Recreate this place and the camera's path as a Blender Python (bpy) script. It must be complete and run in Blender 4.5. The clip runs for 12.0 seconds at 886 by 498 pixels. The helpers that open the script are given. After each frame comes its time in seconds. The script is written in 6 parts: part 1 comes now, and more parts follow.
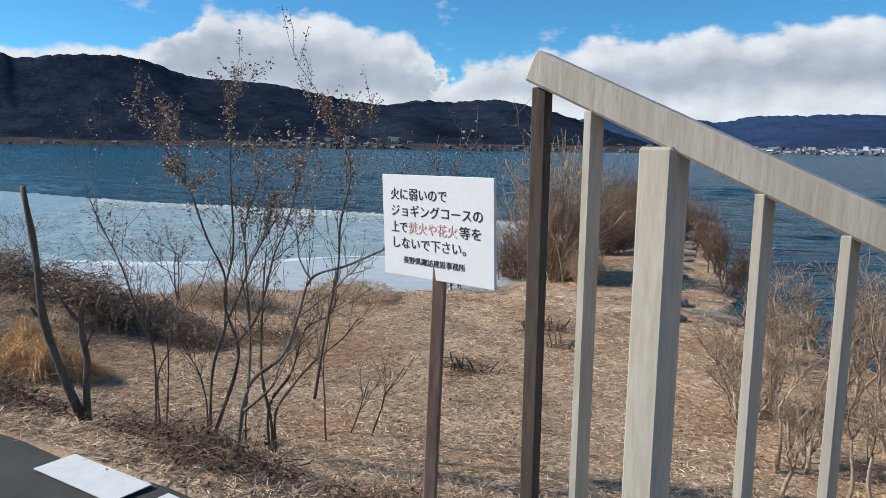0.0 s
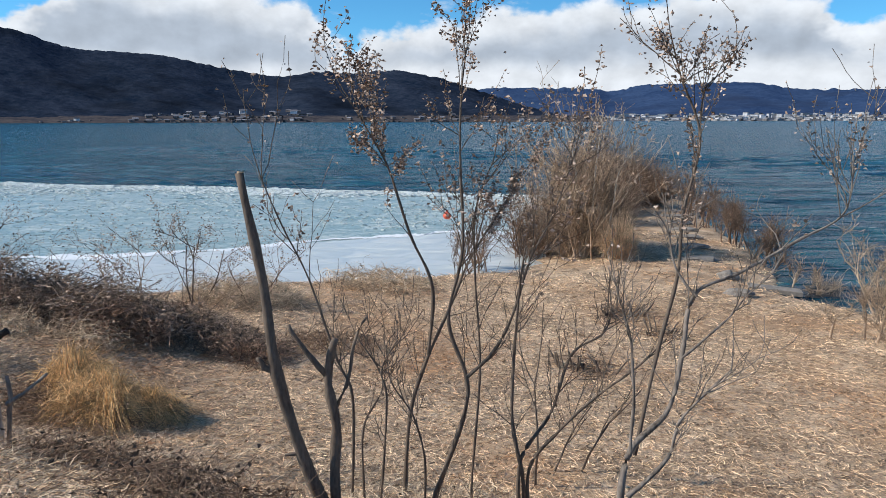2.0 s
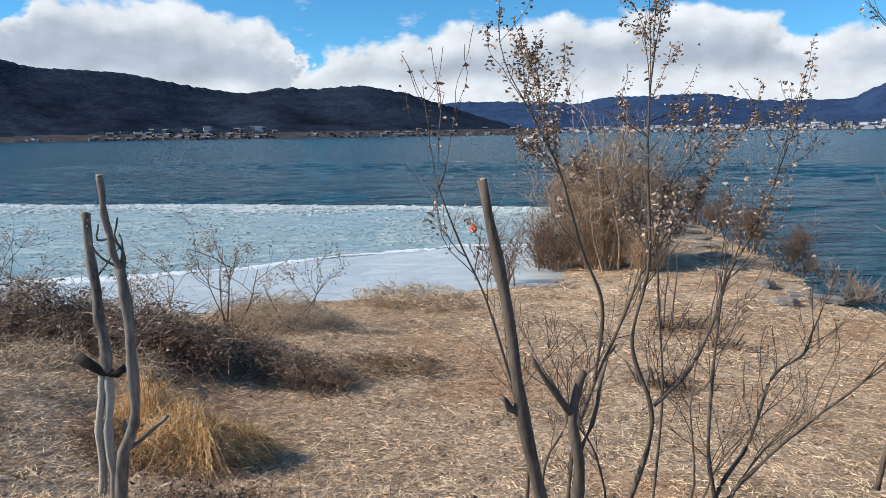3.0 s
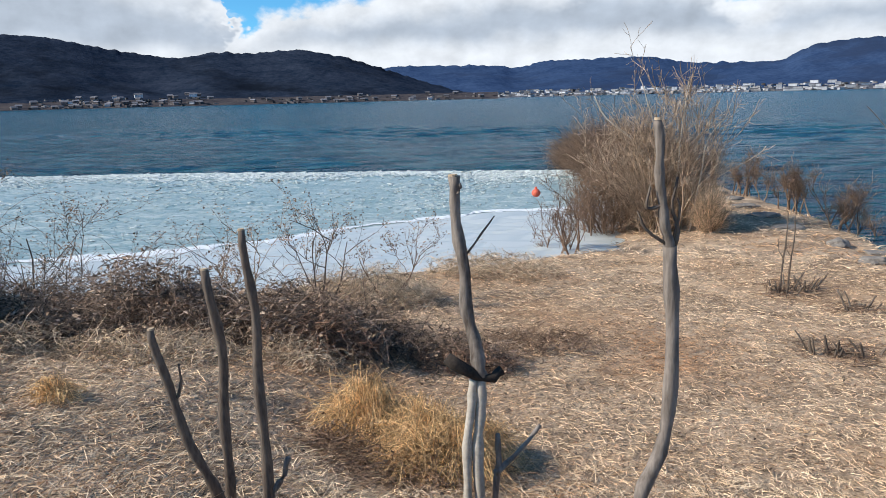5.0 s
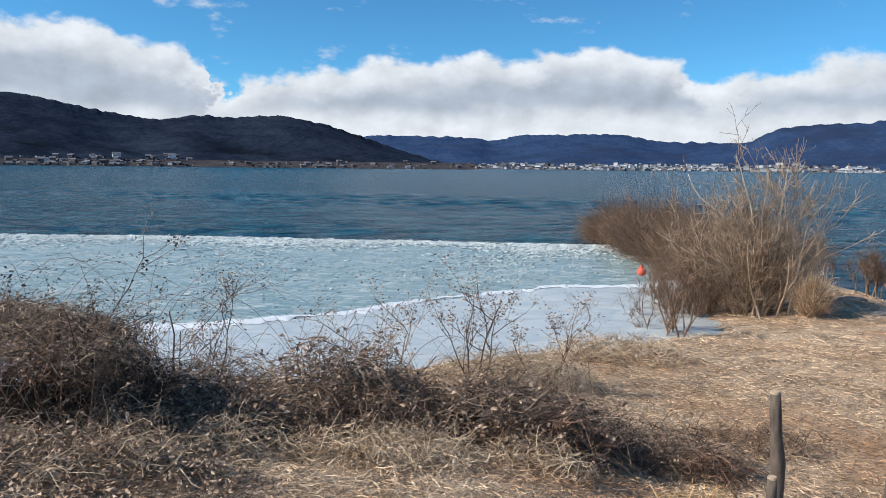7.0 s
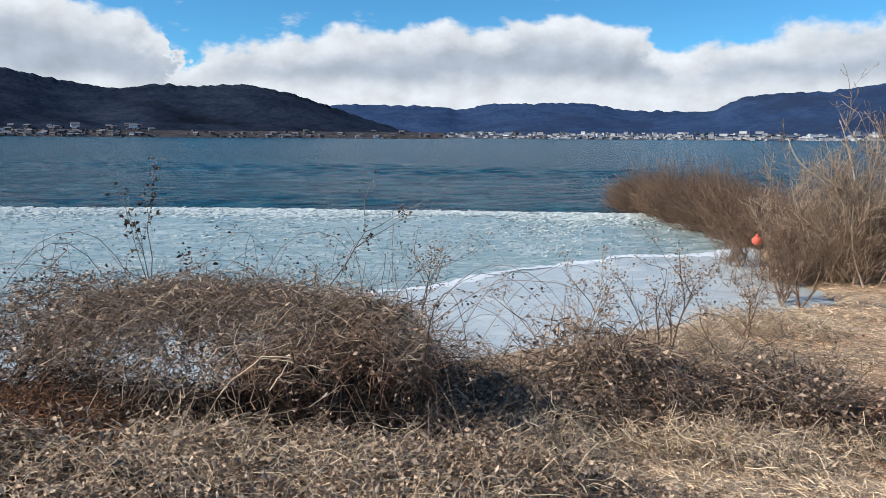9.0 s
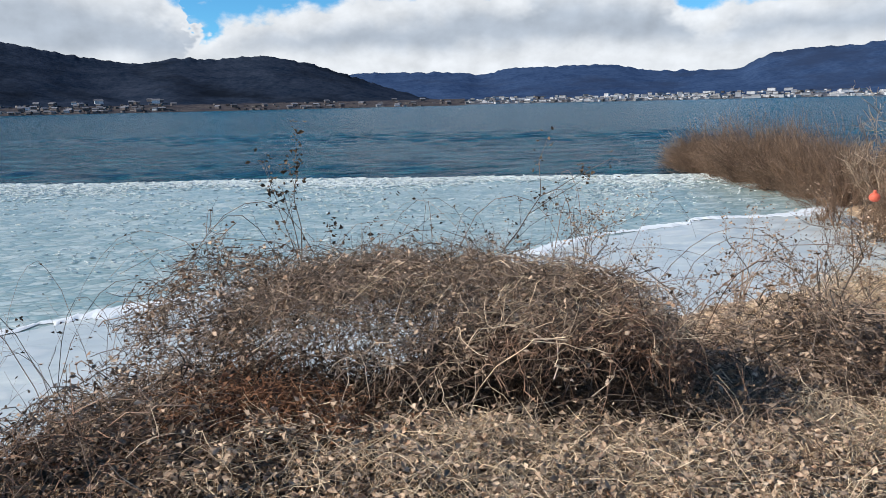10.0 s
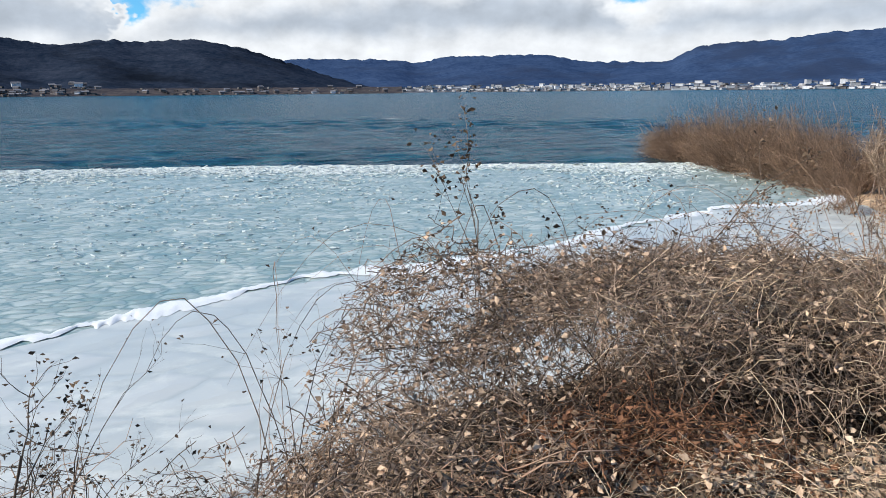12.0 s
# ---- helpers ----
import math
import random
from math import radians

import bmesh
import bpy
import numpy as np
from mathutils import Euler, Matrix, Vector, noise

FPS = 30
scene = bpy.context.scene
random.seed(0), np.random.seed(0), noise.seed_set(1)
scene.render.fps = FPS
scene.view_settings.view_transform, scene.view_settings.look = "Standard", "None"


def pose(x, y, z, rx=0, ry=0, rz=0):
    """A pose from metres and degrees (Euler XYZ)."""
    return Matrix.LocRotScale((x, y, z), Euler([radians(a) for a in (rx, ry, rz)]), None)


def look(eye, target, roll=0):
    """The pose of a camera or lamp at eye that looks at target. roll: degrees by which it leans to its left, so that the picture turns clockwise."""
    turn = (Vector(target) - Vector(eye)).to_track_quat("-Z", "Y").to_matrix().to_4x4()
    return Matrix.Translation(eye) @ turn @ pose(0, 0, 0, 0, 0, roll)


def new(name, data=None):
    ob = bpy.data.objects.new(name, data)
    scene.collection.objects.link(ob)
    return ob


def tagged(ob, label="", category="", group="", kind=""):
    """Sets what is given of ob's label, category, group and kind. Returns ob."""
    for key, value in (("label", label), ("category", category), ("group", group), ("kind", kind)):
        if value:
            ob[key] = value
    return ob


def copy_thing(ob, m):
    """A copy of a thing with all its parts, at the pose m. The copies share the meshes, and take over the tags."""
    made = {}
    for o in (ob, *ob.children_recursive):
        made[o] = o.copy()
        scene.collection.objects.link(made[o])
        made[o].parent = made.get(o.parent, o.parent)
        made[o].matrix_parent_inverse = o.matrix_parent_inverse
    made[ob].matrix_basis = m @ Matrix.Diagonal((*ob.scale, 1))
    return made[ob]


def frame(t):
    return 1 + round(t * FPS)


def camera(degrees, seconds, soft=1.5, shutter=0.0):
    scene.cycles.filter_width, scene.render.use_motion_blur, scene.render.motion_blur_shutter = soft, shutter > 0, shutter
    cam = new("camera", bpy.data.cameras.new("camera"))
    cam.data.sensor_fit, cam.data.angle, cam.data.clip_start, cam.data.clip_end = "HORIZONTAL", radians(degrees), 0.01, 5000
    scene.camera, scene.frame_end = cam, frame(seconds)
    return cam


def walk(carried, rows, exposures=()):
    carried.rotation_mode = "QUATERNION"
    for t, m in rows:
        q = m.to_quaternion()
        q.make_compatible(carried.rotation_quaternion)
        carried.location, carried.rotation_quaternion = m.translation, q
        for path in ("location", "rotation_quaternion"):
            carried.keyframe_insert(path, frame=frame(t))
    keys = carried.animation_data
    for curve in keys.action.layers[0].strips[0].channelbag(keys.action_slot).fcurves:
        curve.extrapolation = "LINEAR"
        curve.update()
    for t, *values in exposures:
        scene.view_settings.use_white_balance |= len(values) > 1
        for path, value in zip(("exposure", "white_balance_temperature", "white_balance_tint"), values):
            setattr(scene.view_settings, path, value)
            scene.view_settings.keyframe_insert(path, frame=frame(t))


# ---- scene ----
cam = camera(63.9, 12.0, soft=0.9)
PATH = [
    (0, (0.477, 0.803, 1.747), (0.252, 2.77, 1.467), 0.8),
    (0.3, (-0.017, 1.03, 1.731), (-0.138, 2.993, 1.371), 2.2),
    (0.5, (-0.299, 1.202, 1.739), (-0.422, 3.172, 1.413), 1.1),
    (0.7, (-0.596, 1.411, 1.712), (-0.689, 3.378, 1.361), -0.9),
    (1, (-1.051, 1.733, 1.714), (-1.143, 3.699, 1.356), 0.3),
    (1.5, (-1.625, 1.923, 1.687), (-1.648, 3.895, 1.352), 1.0),
    (2, (-2.261, 2.235, 1.669), (-2.218, 4.203, 1.313), -0.1),
    (2.5, (-2.892, 2.534, 1.636), (-2.794, 4.507, 1.32), -0.3),
    (4.5, (-5.192, 3.493, 1.554), (-4.972, 5.446, 1.181), -2.8),
    (5, (-5.786, 3.829, 1.534), (-5.501, 5.764, 1.119), -1.4),
    (5.5, (-6.38, 4.165, 1.527), (-6.136, 6.098, 1.076), -2.3),
    (6, (-6.939, 4.499, 1.513), (-6.682, 6.443, 1.122), -0.2),
    (6.5, (-7.517, 4.767, 1.51), (-7.228, 6.713, 1.154), -0.1),
    (7, (-8.11, 4.951, 1.581), (-7.745, 6.904, 1.354), 0.6),
    (7.2, (-8.252, 5.063, 1.531), (-7.91, 7.024, 1.339), -0.4),
    (8.8, (-10.254, 6.131, 1.477), (-9.814, 8.052, 1.136), 1.3),
    (9, (-10.514, 6.194, 1.481), (-10.063, 8.118, 1.171), 0.4),
    (9.5, (-11.159, 6.551, 1.43), (-10.754, 8.482, 1.107), 0.5),
    (10, (-11.651, 7.015, 1.385), (-11.269, 8.937, 0.986), -1.3),
    (10.5, (-12.088, 7.295, 1.368), (-11.59, 9.19, 0.966), 0.7),
    (11, (-12.561, 7.552, 1.387), (-12.09, 9.449, 0.966), -1.2),
    (11.5, (-12.998, 7.844, 1.328), (-12.429, 9.705, 0.87), 0.1),
    (12, (-13.419, 8.17, 1.314), (-12.867, 10.043, 0.881), -0.5),
]
walk(cam, [(t, look(eye, target, roll)) for t, eye, target, roll in PATH],
     exposures=[(0, -0.1, 6450, 8), (1, -0.08, 6450, 8), (1.6, 0.03, 6500, 8), (2, 0.03, 6500, 8), (5, 0.1, 6500, 8), (7, -0.02, 6500, 8), (9.5, -0.02, 6550, 8), (11, 0.16, 6750, 8), (12, 0.15, 6700, 8)])

# ---------------------------------------------------------------- light
SUN_AZ, SUN_EL = -92.0, 35.0          # degrees clockwise from +y; above the horizon
world = bpy.data.worlds.new("winter_sky")
scene.world = world
world.use_nodes = True
wn, wl = world.node_tree.nodes, world.node_tree.links
wn.clear()


def wmath(op, a, b=None, c=None, clamp=False):
    m = wn.new("ShaderNodeMath")
    m.operation, m.use_clamp = op, clamp
    for i, s in enumerate((a, b, c)):
        if s is None:
            continue
        if isinstance(s, (int, float)):
            m.inputs[i].default_value = s
        else:
            wl.new(s, m.inputs[i])
    return m.outputs[0]


def wnoise(vec, scale, detail, rough=0.55):
    nz = wn.new("ShaderNodeTexNoise")
    nz.inputs["Scale"].default_value = scale
    nz.inputs["Detail"].default_value = detail
    nz.inputs["Roughness"].default_value = rough
    wl.new(vec, nz.inputs["Vector"])
    return nz.outputs["Fac"]


def wstep(x, lo, hi):
    r = wn.new("ShaderNodeMapRange")
    r.interpolation_type = "SMOOTHSTEP"
    r.inputs["From Min"].default_value, r.inputs["From Max"].default_value = lo, hi
    wl.new(x, r.inputs["Value"])
    return r.outputs["Result"]


sky = wn.new("ShaderNodeTexSky")
sky.sky_type, sky.sun_disc = "NISHITA", False
sky.sun_elevation, sky.sun_rotation = radians(SUN_EL), radians(SUN_AZ)
sky.altitude, sky.air_density, sky.dust_density, sky.ozone_density = 1500, 0.9, 0.0, 4.0
coord = wn.new("ShaderNodeTexCoord")
xyz = wn.new("ShaderNodeSeparateXYZ")
wl.new(coord.outputs["Generated"], xyz.inputs[0])
az = wmath("MULTIPLY", wmath("ARCTAN2", xyz.outputs["X"], xyz.outputs["Y"]), 57.2958)
el = wmath("MULTIPLY", wmath("ARCSINE", xyz.outputs["Z"]), 57.2958)
# height in degrees of the tops of the cumulus banks, round the compass
tops = wn.new("ShaderNodeValToRGB")
tops.color_ramp.interpolation = "EASE"
TOPS = [(-60, 7.5), (-36, 6.8), (-29, 7.0), (-24.5, 10.0), (-18, 10.0), (-10, 9.0), (-8, 8.0), (-7.2, 5.2), (-5.5, 6.3),
        (-1, 7.3), (5, 8.2), (11, 8.8), (17, 8.4), (20, 9.6), (28, 8.8), (31.3, 6.6), (34, 7.6), (41, 8.2), (60, 8.5)]
while len(tops.color_ramp.elements) < len(TOPS):
    tops.color_ramp.elements.new(0.5)
for e, (a, h) in zip(tops.color_ramp.elements, TOPS):
    e.position = (a + 60) / 120
    e.color = (h / 15, h / 15, h / 15, 1)
flat = wn.new("ShaderNodeCombineXYZ")
wl.new(wmath("MULTIPLY", az, 0.045), flat.inputs["X"])
wl.new(wmath("MULTIPLY", el, 0.062), flat.inputs["Y"])
puffs = wnoise(flat.outputs[0], 6.0, 6, 0.54)
billow = wnoise(flat.outputs[0], 2.3, 5, 0.55)
lit_at = wn.new("ShaderNodeVectorMath")
lit_at.operation = "ADD"
lit_at.inputs[1].default_value = (-0.035, 0.045, 0)
wl.new(flat.outputs[0], lit_at.inputs[0])
relief = wmath("SUBTRACT", puffs, wnoise(lit_at.outputs[0], 6.0, 6, 0.54))
bent = wmath("ADD", az, wmath("MULTIPLY", wmath("SUBTRACT", wnoise(flat.outputs[0], 4.1, 4, 0.6), 0.5), 9))
wl.new(wmath("DIVIDE", wmath("ADD", bent, 60), 120, clamp=True), tops.inputs[0])
height = wmath("MULTIPLY", tops.outputs["Color"], 15)
edge = wmath("ADD", wmath("SUBTRACT", height, el), wmath("MULTIPLY", wmath("SUBTRACT", puffs, 0.5), 4.2))
bank = wstep(edge, -0.2, 0.75)
# wisps above the banks
high = wn.new("ShaderNodeCombineXYZ")
wl.new(wmath("MULTIPLY", az, 0.06), high.inputs["X"])
wl.new(wmath("MULTIPLY", el, 0.14), high.inputs["Y"])
high.inputs["Z"].default_value = 4.2
wisps = wmath("MULTIPLY", wstep(wnoise(high.outputs[0], 3.4, 6, 0.6), 0.60, 0.74), 0.55)
cover = wmath("MAXIMUM", bank, wisps)
# grey undersides: lower half of each bank, broken by the billows
under = wmath("MULTIPLY", wstep(wmath("SUBTRACT", wmath("SUBTRACT", height, el), wmath("MULTIPLY", wmath("SUBTRACT", billow, 0.5), 5)), 0.9, 3.0),
              wstep(wmath("ADD", el, wmath("MULTIPLY", wmath("SUBTRACT", billow, 0.5), 4)), 3.2, 5.2))
tone = wn.new("ShaderNodeMixRGB")
tone.inputs[1].default_value = (0.79, 0.83, 0.90, 1)
tone.inputs[2].default_value = (0.40, 0.47, 0.58, 1)
wl.new(wmath("MULTIPLY", under, 0.85), tone.inputs[0])
texture = wn.new("ShaderNodeMixRGB")
texture.blend_type = "MULTIPLY"
texture.inputs[0].default_value = 0.8
wl.new(tone.outputs[0], texture.inputs[1])
grain = wn.new("ShaderNodeCombineXYZ")
for i in range(3):
    wl.new(wmath("ADD", wmath("MULTIPLY", relief, 0.75), 1.0), grain.inputs[i])
wl.new(grain.outputs[0], texture.inputs[2])
clear = wn.new("ShaderNodeVectorMath")
clear.operation = "SCALE"
clear.inputs["Scale"].default_value = 0.13
deep = wn.new("ShaderNodeVectorMath")
deep.operation = "MULTIPLY"
deep.inputs[1].default_value = (0.50, 1.0, 1.15)
wl.new(sky.outputs[0], deep.inputs[0])
wl.new(deep.outputs[0], clear.inputs[0])
mixed = wn.new("ShaderNodeMixRGB")
wl.new(cover, mixed.inputs[0])
wl.new(clear.outputs[0], mixed.inputs[1])
wl.new(texture.outputs[0], mixed.inputs[2])
back = wn.new("ShaderNodeBackground")
wl.new(mixed.outputs[0], back.inputs["Color"])
back.inputs["Strength"].default_value = 1.0
out = wn.new("ShaderNodeOutputWorld")
wl.new(back.outputs[0], out.inputs["Surface"])

sun = new("sun", bpy.data.lights.new("sun", "SUN"))
sun.data.energy, sun.data.angle, sun.data.color = 5.0, radians(0.5), (1.0, 0.94, 0.85)
sun_way = Vector((math.sin(radians(SUN_AZ)) * math.cos(radians(SUN_EL)), math.cos(radians(SUN_AZ)) * math.cos(radians(SUN_EL)), math.sin(radians(SUN_EL))))
sun.matrix_world = look((-30, -10, 30), Vector((-30, -10, 30)) - sun_way)


# ---------------------------------------------------------------- materials
def material(name, low, high, scale=6.0, rough=0.85, bump=0.25, fine=60.0, third=None, island=0.0, metal=0.0, stretch=(1, 1, 1), spec=0.3, piece=0.0):
    """Two tones mixed by noise at two scales, an optional third tone in patches, fine relief; island varies each loose piece."""
    m = bpy.data.materials.new(name)
    m.use_nodes = True
    nd, lk = m.node_tree.nodes, m.node_tree.links
    b = nd["Principled BSDF"]
    b.inputs["Roughness"].default_value, b.inputs["Metallic"].default_value = rough, metal
    b.inputs["Specular IOR Level"].default_value = spec
    tc = nd.new("ShaderNodeTexCoord")
    mp = nd.new("ShaderNodeMapping")
    mp.inputs["Scale"].default_value = stretch
    lk.new(tc.outputs["Object"], mp.inputs["Vector"])

    def nz(s, detail=5):
        t = nd.new("ShaderNodeTexNoise")
        t.inputs["Scale"].default_value, t.inputs["Detail"].default_value, t.inputs["Roughness"].default_value = s, detail, 0.62
        lk.new(mp.outputs["Vector"], t.inputs["Vector"])
        return t.outputs["Fac"]

    def mixer(f, a, c):
        x = nd.new("ShaderNodeMixRGB")
        for i, s in ((0, f), (1, a), (2, c)):
            if isinstance(s, tuple):
                x.inputs[i].default_value = (*s, 1)
            elif isinstance(s, float):
                x.inputs[i].default_value = s
            else:
                lk.new(s, x.inputs[i])
        return x.outputs[0]

    def sharpen(f, lo, hi):
        r = nd.new("ShaderNodeMapRange")
        r.inputs["From Min"].default_value, r.inputs["From Max"].default_value = lo, hi
        lk.new(f, r.inputs["Value"])
        return r.outputs["Result"]

    f1, f2 = nz(scale), nz(fine, 3)
    both = nd.new("ShaderNodeMath")
    both.operation = "MULTIPLY_ADD"
    both.inputs[1].default_value = 0.5
    lk.new(f2, both.inputs[0])
    half = nd.new("ShaderNodeMath")
    half.operation = "MULTIPLY"
    half.inputs[1].default_value = 0.5
    lk.new(f1, half.inputs[0])
    lk.new(half.outputs[0], both.inputs[2])
    col = mixer(sharpen(both.outputs[0], 0.36, 0.64), low, high)
    if third:
        col = mixer(sharpen(nz(scale * 0.31), 0.5, 0.66), col, third)
    if island or piece:
        g = nd.new("ShaderNodeNewGeometry") if island else nd.new("ShaderNodeObjectInfo")
        src = g.outputs["Random Per Island"] if island else g.outputs["Random"]
        hs = nd.new("ShaderNodeHueSaturation")
        k = island or piece
        hs.inputs["Saturation"].default_value = 1.0
        va = nd.new("ShaderNodeMapRange")
        va.inputs["To Min"].default_value, va.inputs["To Max"].default_value = 1 - k, 1 + k
        lk.new(src, va.inputs["Value"])
        lk.new(va.outputs[0], hs.inputs["Value"])
        lk.new(col, hs.inputs["Color"])
        col = hs.outputs[0]
    lk.new(col, b.inputs["Base Color"])
    if bump:
        bp = nd.new("ShaderNodeBump")
        bp.inputs["Strength"].default_value, bp.inputs["Distance"].default_value = bump, 0.4 / fine
        lk.new(both.outputs[0], bp.inputs["Height"])
        lk.new(bp.outputs["Normal"], b.inputs["Normal"])
    return m


M_SOIL = material("dry_turf", (0.17, 0.11, 0.068), (0.74, 0.55, 0.38), 1.6, 0.95, 1.0, 34, third=(0.46, 0.29, 0.17))
nt = M_SOIL.node_tree
lump_, lift_ = nt.nodes.new("ShaderNodeTexNoise"), nt.nodes.new("ShaderNodeBump")
lump_.inputs["Scale"].default_value, lump_.inputs["Detail"].default_value, lump_.inputs["Roughness"].default_value = 6.5, 6, 0.7
lift_.inputs["Strength"].default_value, lift_.inputs["Distance"].default_value = 0.8, 0.045
nt.links.new(next(q for q in nt.nodes if q.type == "TEX_COORD").outputs["Object"], lump_.inputs["Vector"])
nt.links.new(lump_.outputs["Fac"], lift_.inputs["Height"])
nt.links.new(next(q for q in nt.nodes if q.type == "BUMP").outputs["Normal"], lift_.inputs["Normal"])
nt.links.new(lift_.outputs["Normal"], nt.nodes["Principled BSDF"].inputs["Normal"])
M_ASPHALT = material("worn_rubber_asphalt", (0.045, 0.045, 0.043), (0.085, 0.082, 0.075), 3, 0.92, 0.5, 160)
M_MARK = material("white_road_paint", (0.66, 0.66, 0.63), (0.82, 0.82, 0.80), 9, 0.7, 0.25, 120)
M_STRAW = material("dead_grass", (0.54, 0.37, 0.225), (0.86, 0.66, 0.46), 1.1, 0.8, 0, 20, third=(0.47, 0.265, 0.14), island=0.85)
M_GOLD = material("golden_straw", (0.52, 0.30, 0.125), (0.92, 0.64, 0.34), 5, 0.75, 0, 25, island=0.7)
M_VINE = material("dry_bramble_stems", (0.12, 0.075, 0.052), (0.44, 0.33, 0.25), 1.6, 0.8, 0, 14, third=(0.24, 0.12, 0.07), island=0.8)
M_THATCH = material("pale_dead_stalks", (0.46, 0.33, 0.21), (0.78, 0.62, 0.45), 2.0, 0.8, 0, 18, island=0.6)
# stalk colour that carries the shade below the overhanging brambles
M_DARKSTALK = material("shade_dark_stalks", (0.035, 0.024, 0.018), (0.13, 0.085, 0.06), 2.0, 0.9, 0, 18, island=0.5)
M_RUST = material("rusty_dry_fern", (0.12, 0.05, 0.028), (0.34, 0.17, 0.09), 4, 0.85, 0, 22, island=0.4)
M_LEAF = material("curled_dead_leaves", (0.22, 0.125, 0.075), (0.58, 0.44, 0.32), 7, 0.8, 0, 30, island=0.6)
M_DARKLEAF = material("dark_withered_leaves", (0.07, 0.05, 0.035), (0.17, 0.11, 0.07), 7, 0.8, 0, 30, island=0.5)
M_TIPLEAF = material("pale_withered_tip_leaves", (0.26, 0.17, 0.12), (0.54, 0.42, 0.34), 7, 0.8, 0, 30, island=0.5)
M_BARK = material("grey_brown_bark", (0.085, 0.062, 0.048), (0.20, 0.155, 0.12), 9, 0.85, 0.7, 70, stretch=(1, 1, 0.25))
M_GREYWOOD = material("weathered_grey_wood", (0.075, 0.058, 0.046), (0.34, 0.285, 0.24), 7, 0.85, 1.0, 45, stretch=(1, 1, 0.2))
M_CUT = material("fresh_cut_wood", (0.45, 0.32, 0.2), (0.62, 0.48, 0.33), 30, 0.8, 0.3, 120)
M_CHAR = material("dark_wet_bark", (0.02, 0.016, 0.013), (0.06, 0.045, 0.035), 12, 0.9, 0.7, 80)
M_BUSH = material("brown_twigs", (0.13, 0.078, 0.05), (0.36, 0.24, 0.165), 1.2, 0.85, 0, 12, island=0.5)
M_TWIG = material("tawny_twigs", (0.25, 0.17, 0.11), (0.58, 0.44, 0.32), 1.2, 0.85, 0, 12, island=0.6)
M_PALEBARK = material("pale_bleached_bark", (0.36, 0.31, 0.25), (0.56, 0.50, 0.42), 6, 0.8, 0.5, 50)
M_RAIL = material("weathered_cream_timber", (0.40, 0.355, 0.29), (0.56, 0.51, 0.43), 5, 0.75, 0.5, 50, stretch=(1, 1, 0.15), third=(0.33, 0.29, 0.235))
M_DARKTIMBER = material("dark_brown_timber", (0.050, 0.036, 0.028), (0.115, 0.085, 0.065), 8, 0.8, 0.5, 60, stretch=(1, 1, 0.15))
M_BOARD = material("white_painted_board", (0.78, 0.79, 0.79), (0.84, 0.85, 0.85), 6, 0.55, 0.06, 60)
M_INK = material("black_lettering", (0.022, 0.022, 0.024), (0.045, 0.045, 0.05), 30, 0.6, 0, 90)
M_RED = material("faded_red_lettering", (0.66, 0.27, 0.24), (0.80, 0.47, 0.42), 30, 0.6, 0, 90)
M_STAKE = material("brown_timber_stake", (0.20, 0.115, 0.085), (0.34, 0.22, 0.17), 12, 0.8, 0.5, 60, stretch=(1, 1, 0.15))
M_STONE = material("grey_boulder", (0.16, 0.14, 0.12), (0.34, 0.30, 0.26), 9, 0.9, 0.7, 40)
M_BUOY = material("faded_orange_float", (0.70, 0.10, 0.055), (0.82, 0.20, 0.12), 8, 0.5, 0.1, 40)
# blue of the distance haze is put into both hill base colours
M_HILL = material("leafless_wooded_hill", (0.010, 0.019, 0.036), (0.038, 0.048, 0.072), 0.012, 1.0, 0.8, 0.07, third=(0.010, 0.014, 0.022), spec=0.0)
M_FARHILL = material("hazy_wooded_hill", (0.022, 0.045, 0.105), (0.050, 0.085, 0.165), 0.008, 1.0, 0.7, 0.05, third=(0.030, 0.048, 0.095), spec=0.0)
M_FIELD = material("terraced_fields", (0.05, 0.055, 0.07), (0.20, 0.20, 0.22), 0.02, 1.0, 0.2, 0.1, spec=0.0)
M_PLOTS = material("village_plots", (0.030, 0.032, 0.045), (0.115, 0.098, 0.092), 0.03, 1.0, 0.2, 0.15, spec=0.0)
M_HOUSE = material("pale_house_walls", (0.34, 0.35, 0.37), (0.62, 0.63, 0.65), 0.05, 0.8, 0, 0.3, piece=0.35)
M_ROOF = material("dark_tiled_roofs", (0.10, 0.10, 0.12), (0.26, 0.25, 0.26), 0.05, 0.7, 0, 0.3, piece=0.5)
M_CLAY = material("brown_house_walls", (0.07, 0.06, 0.062), (0.20, 0.17, 0.16), 0.05, 0.8, 0, 0.3, piece=0.4)


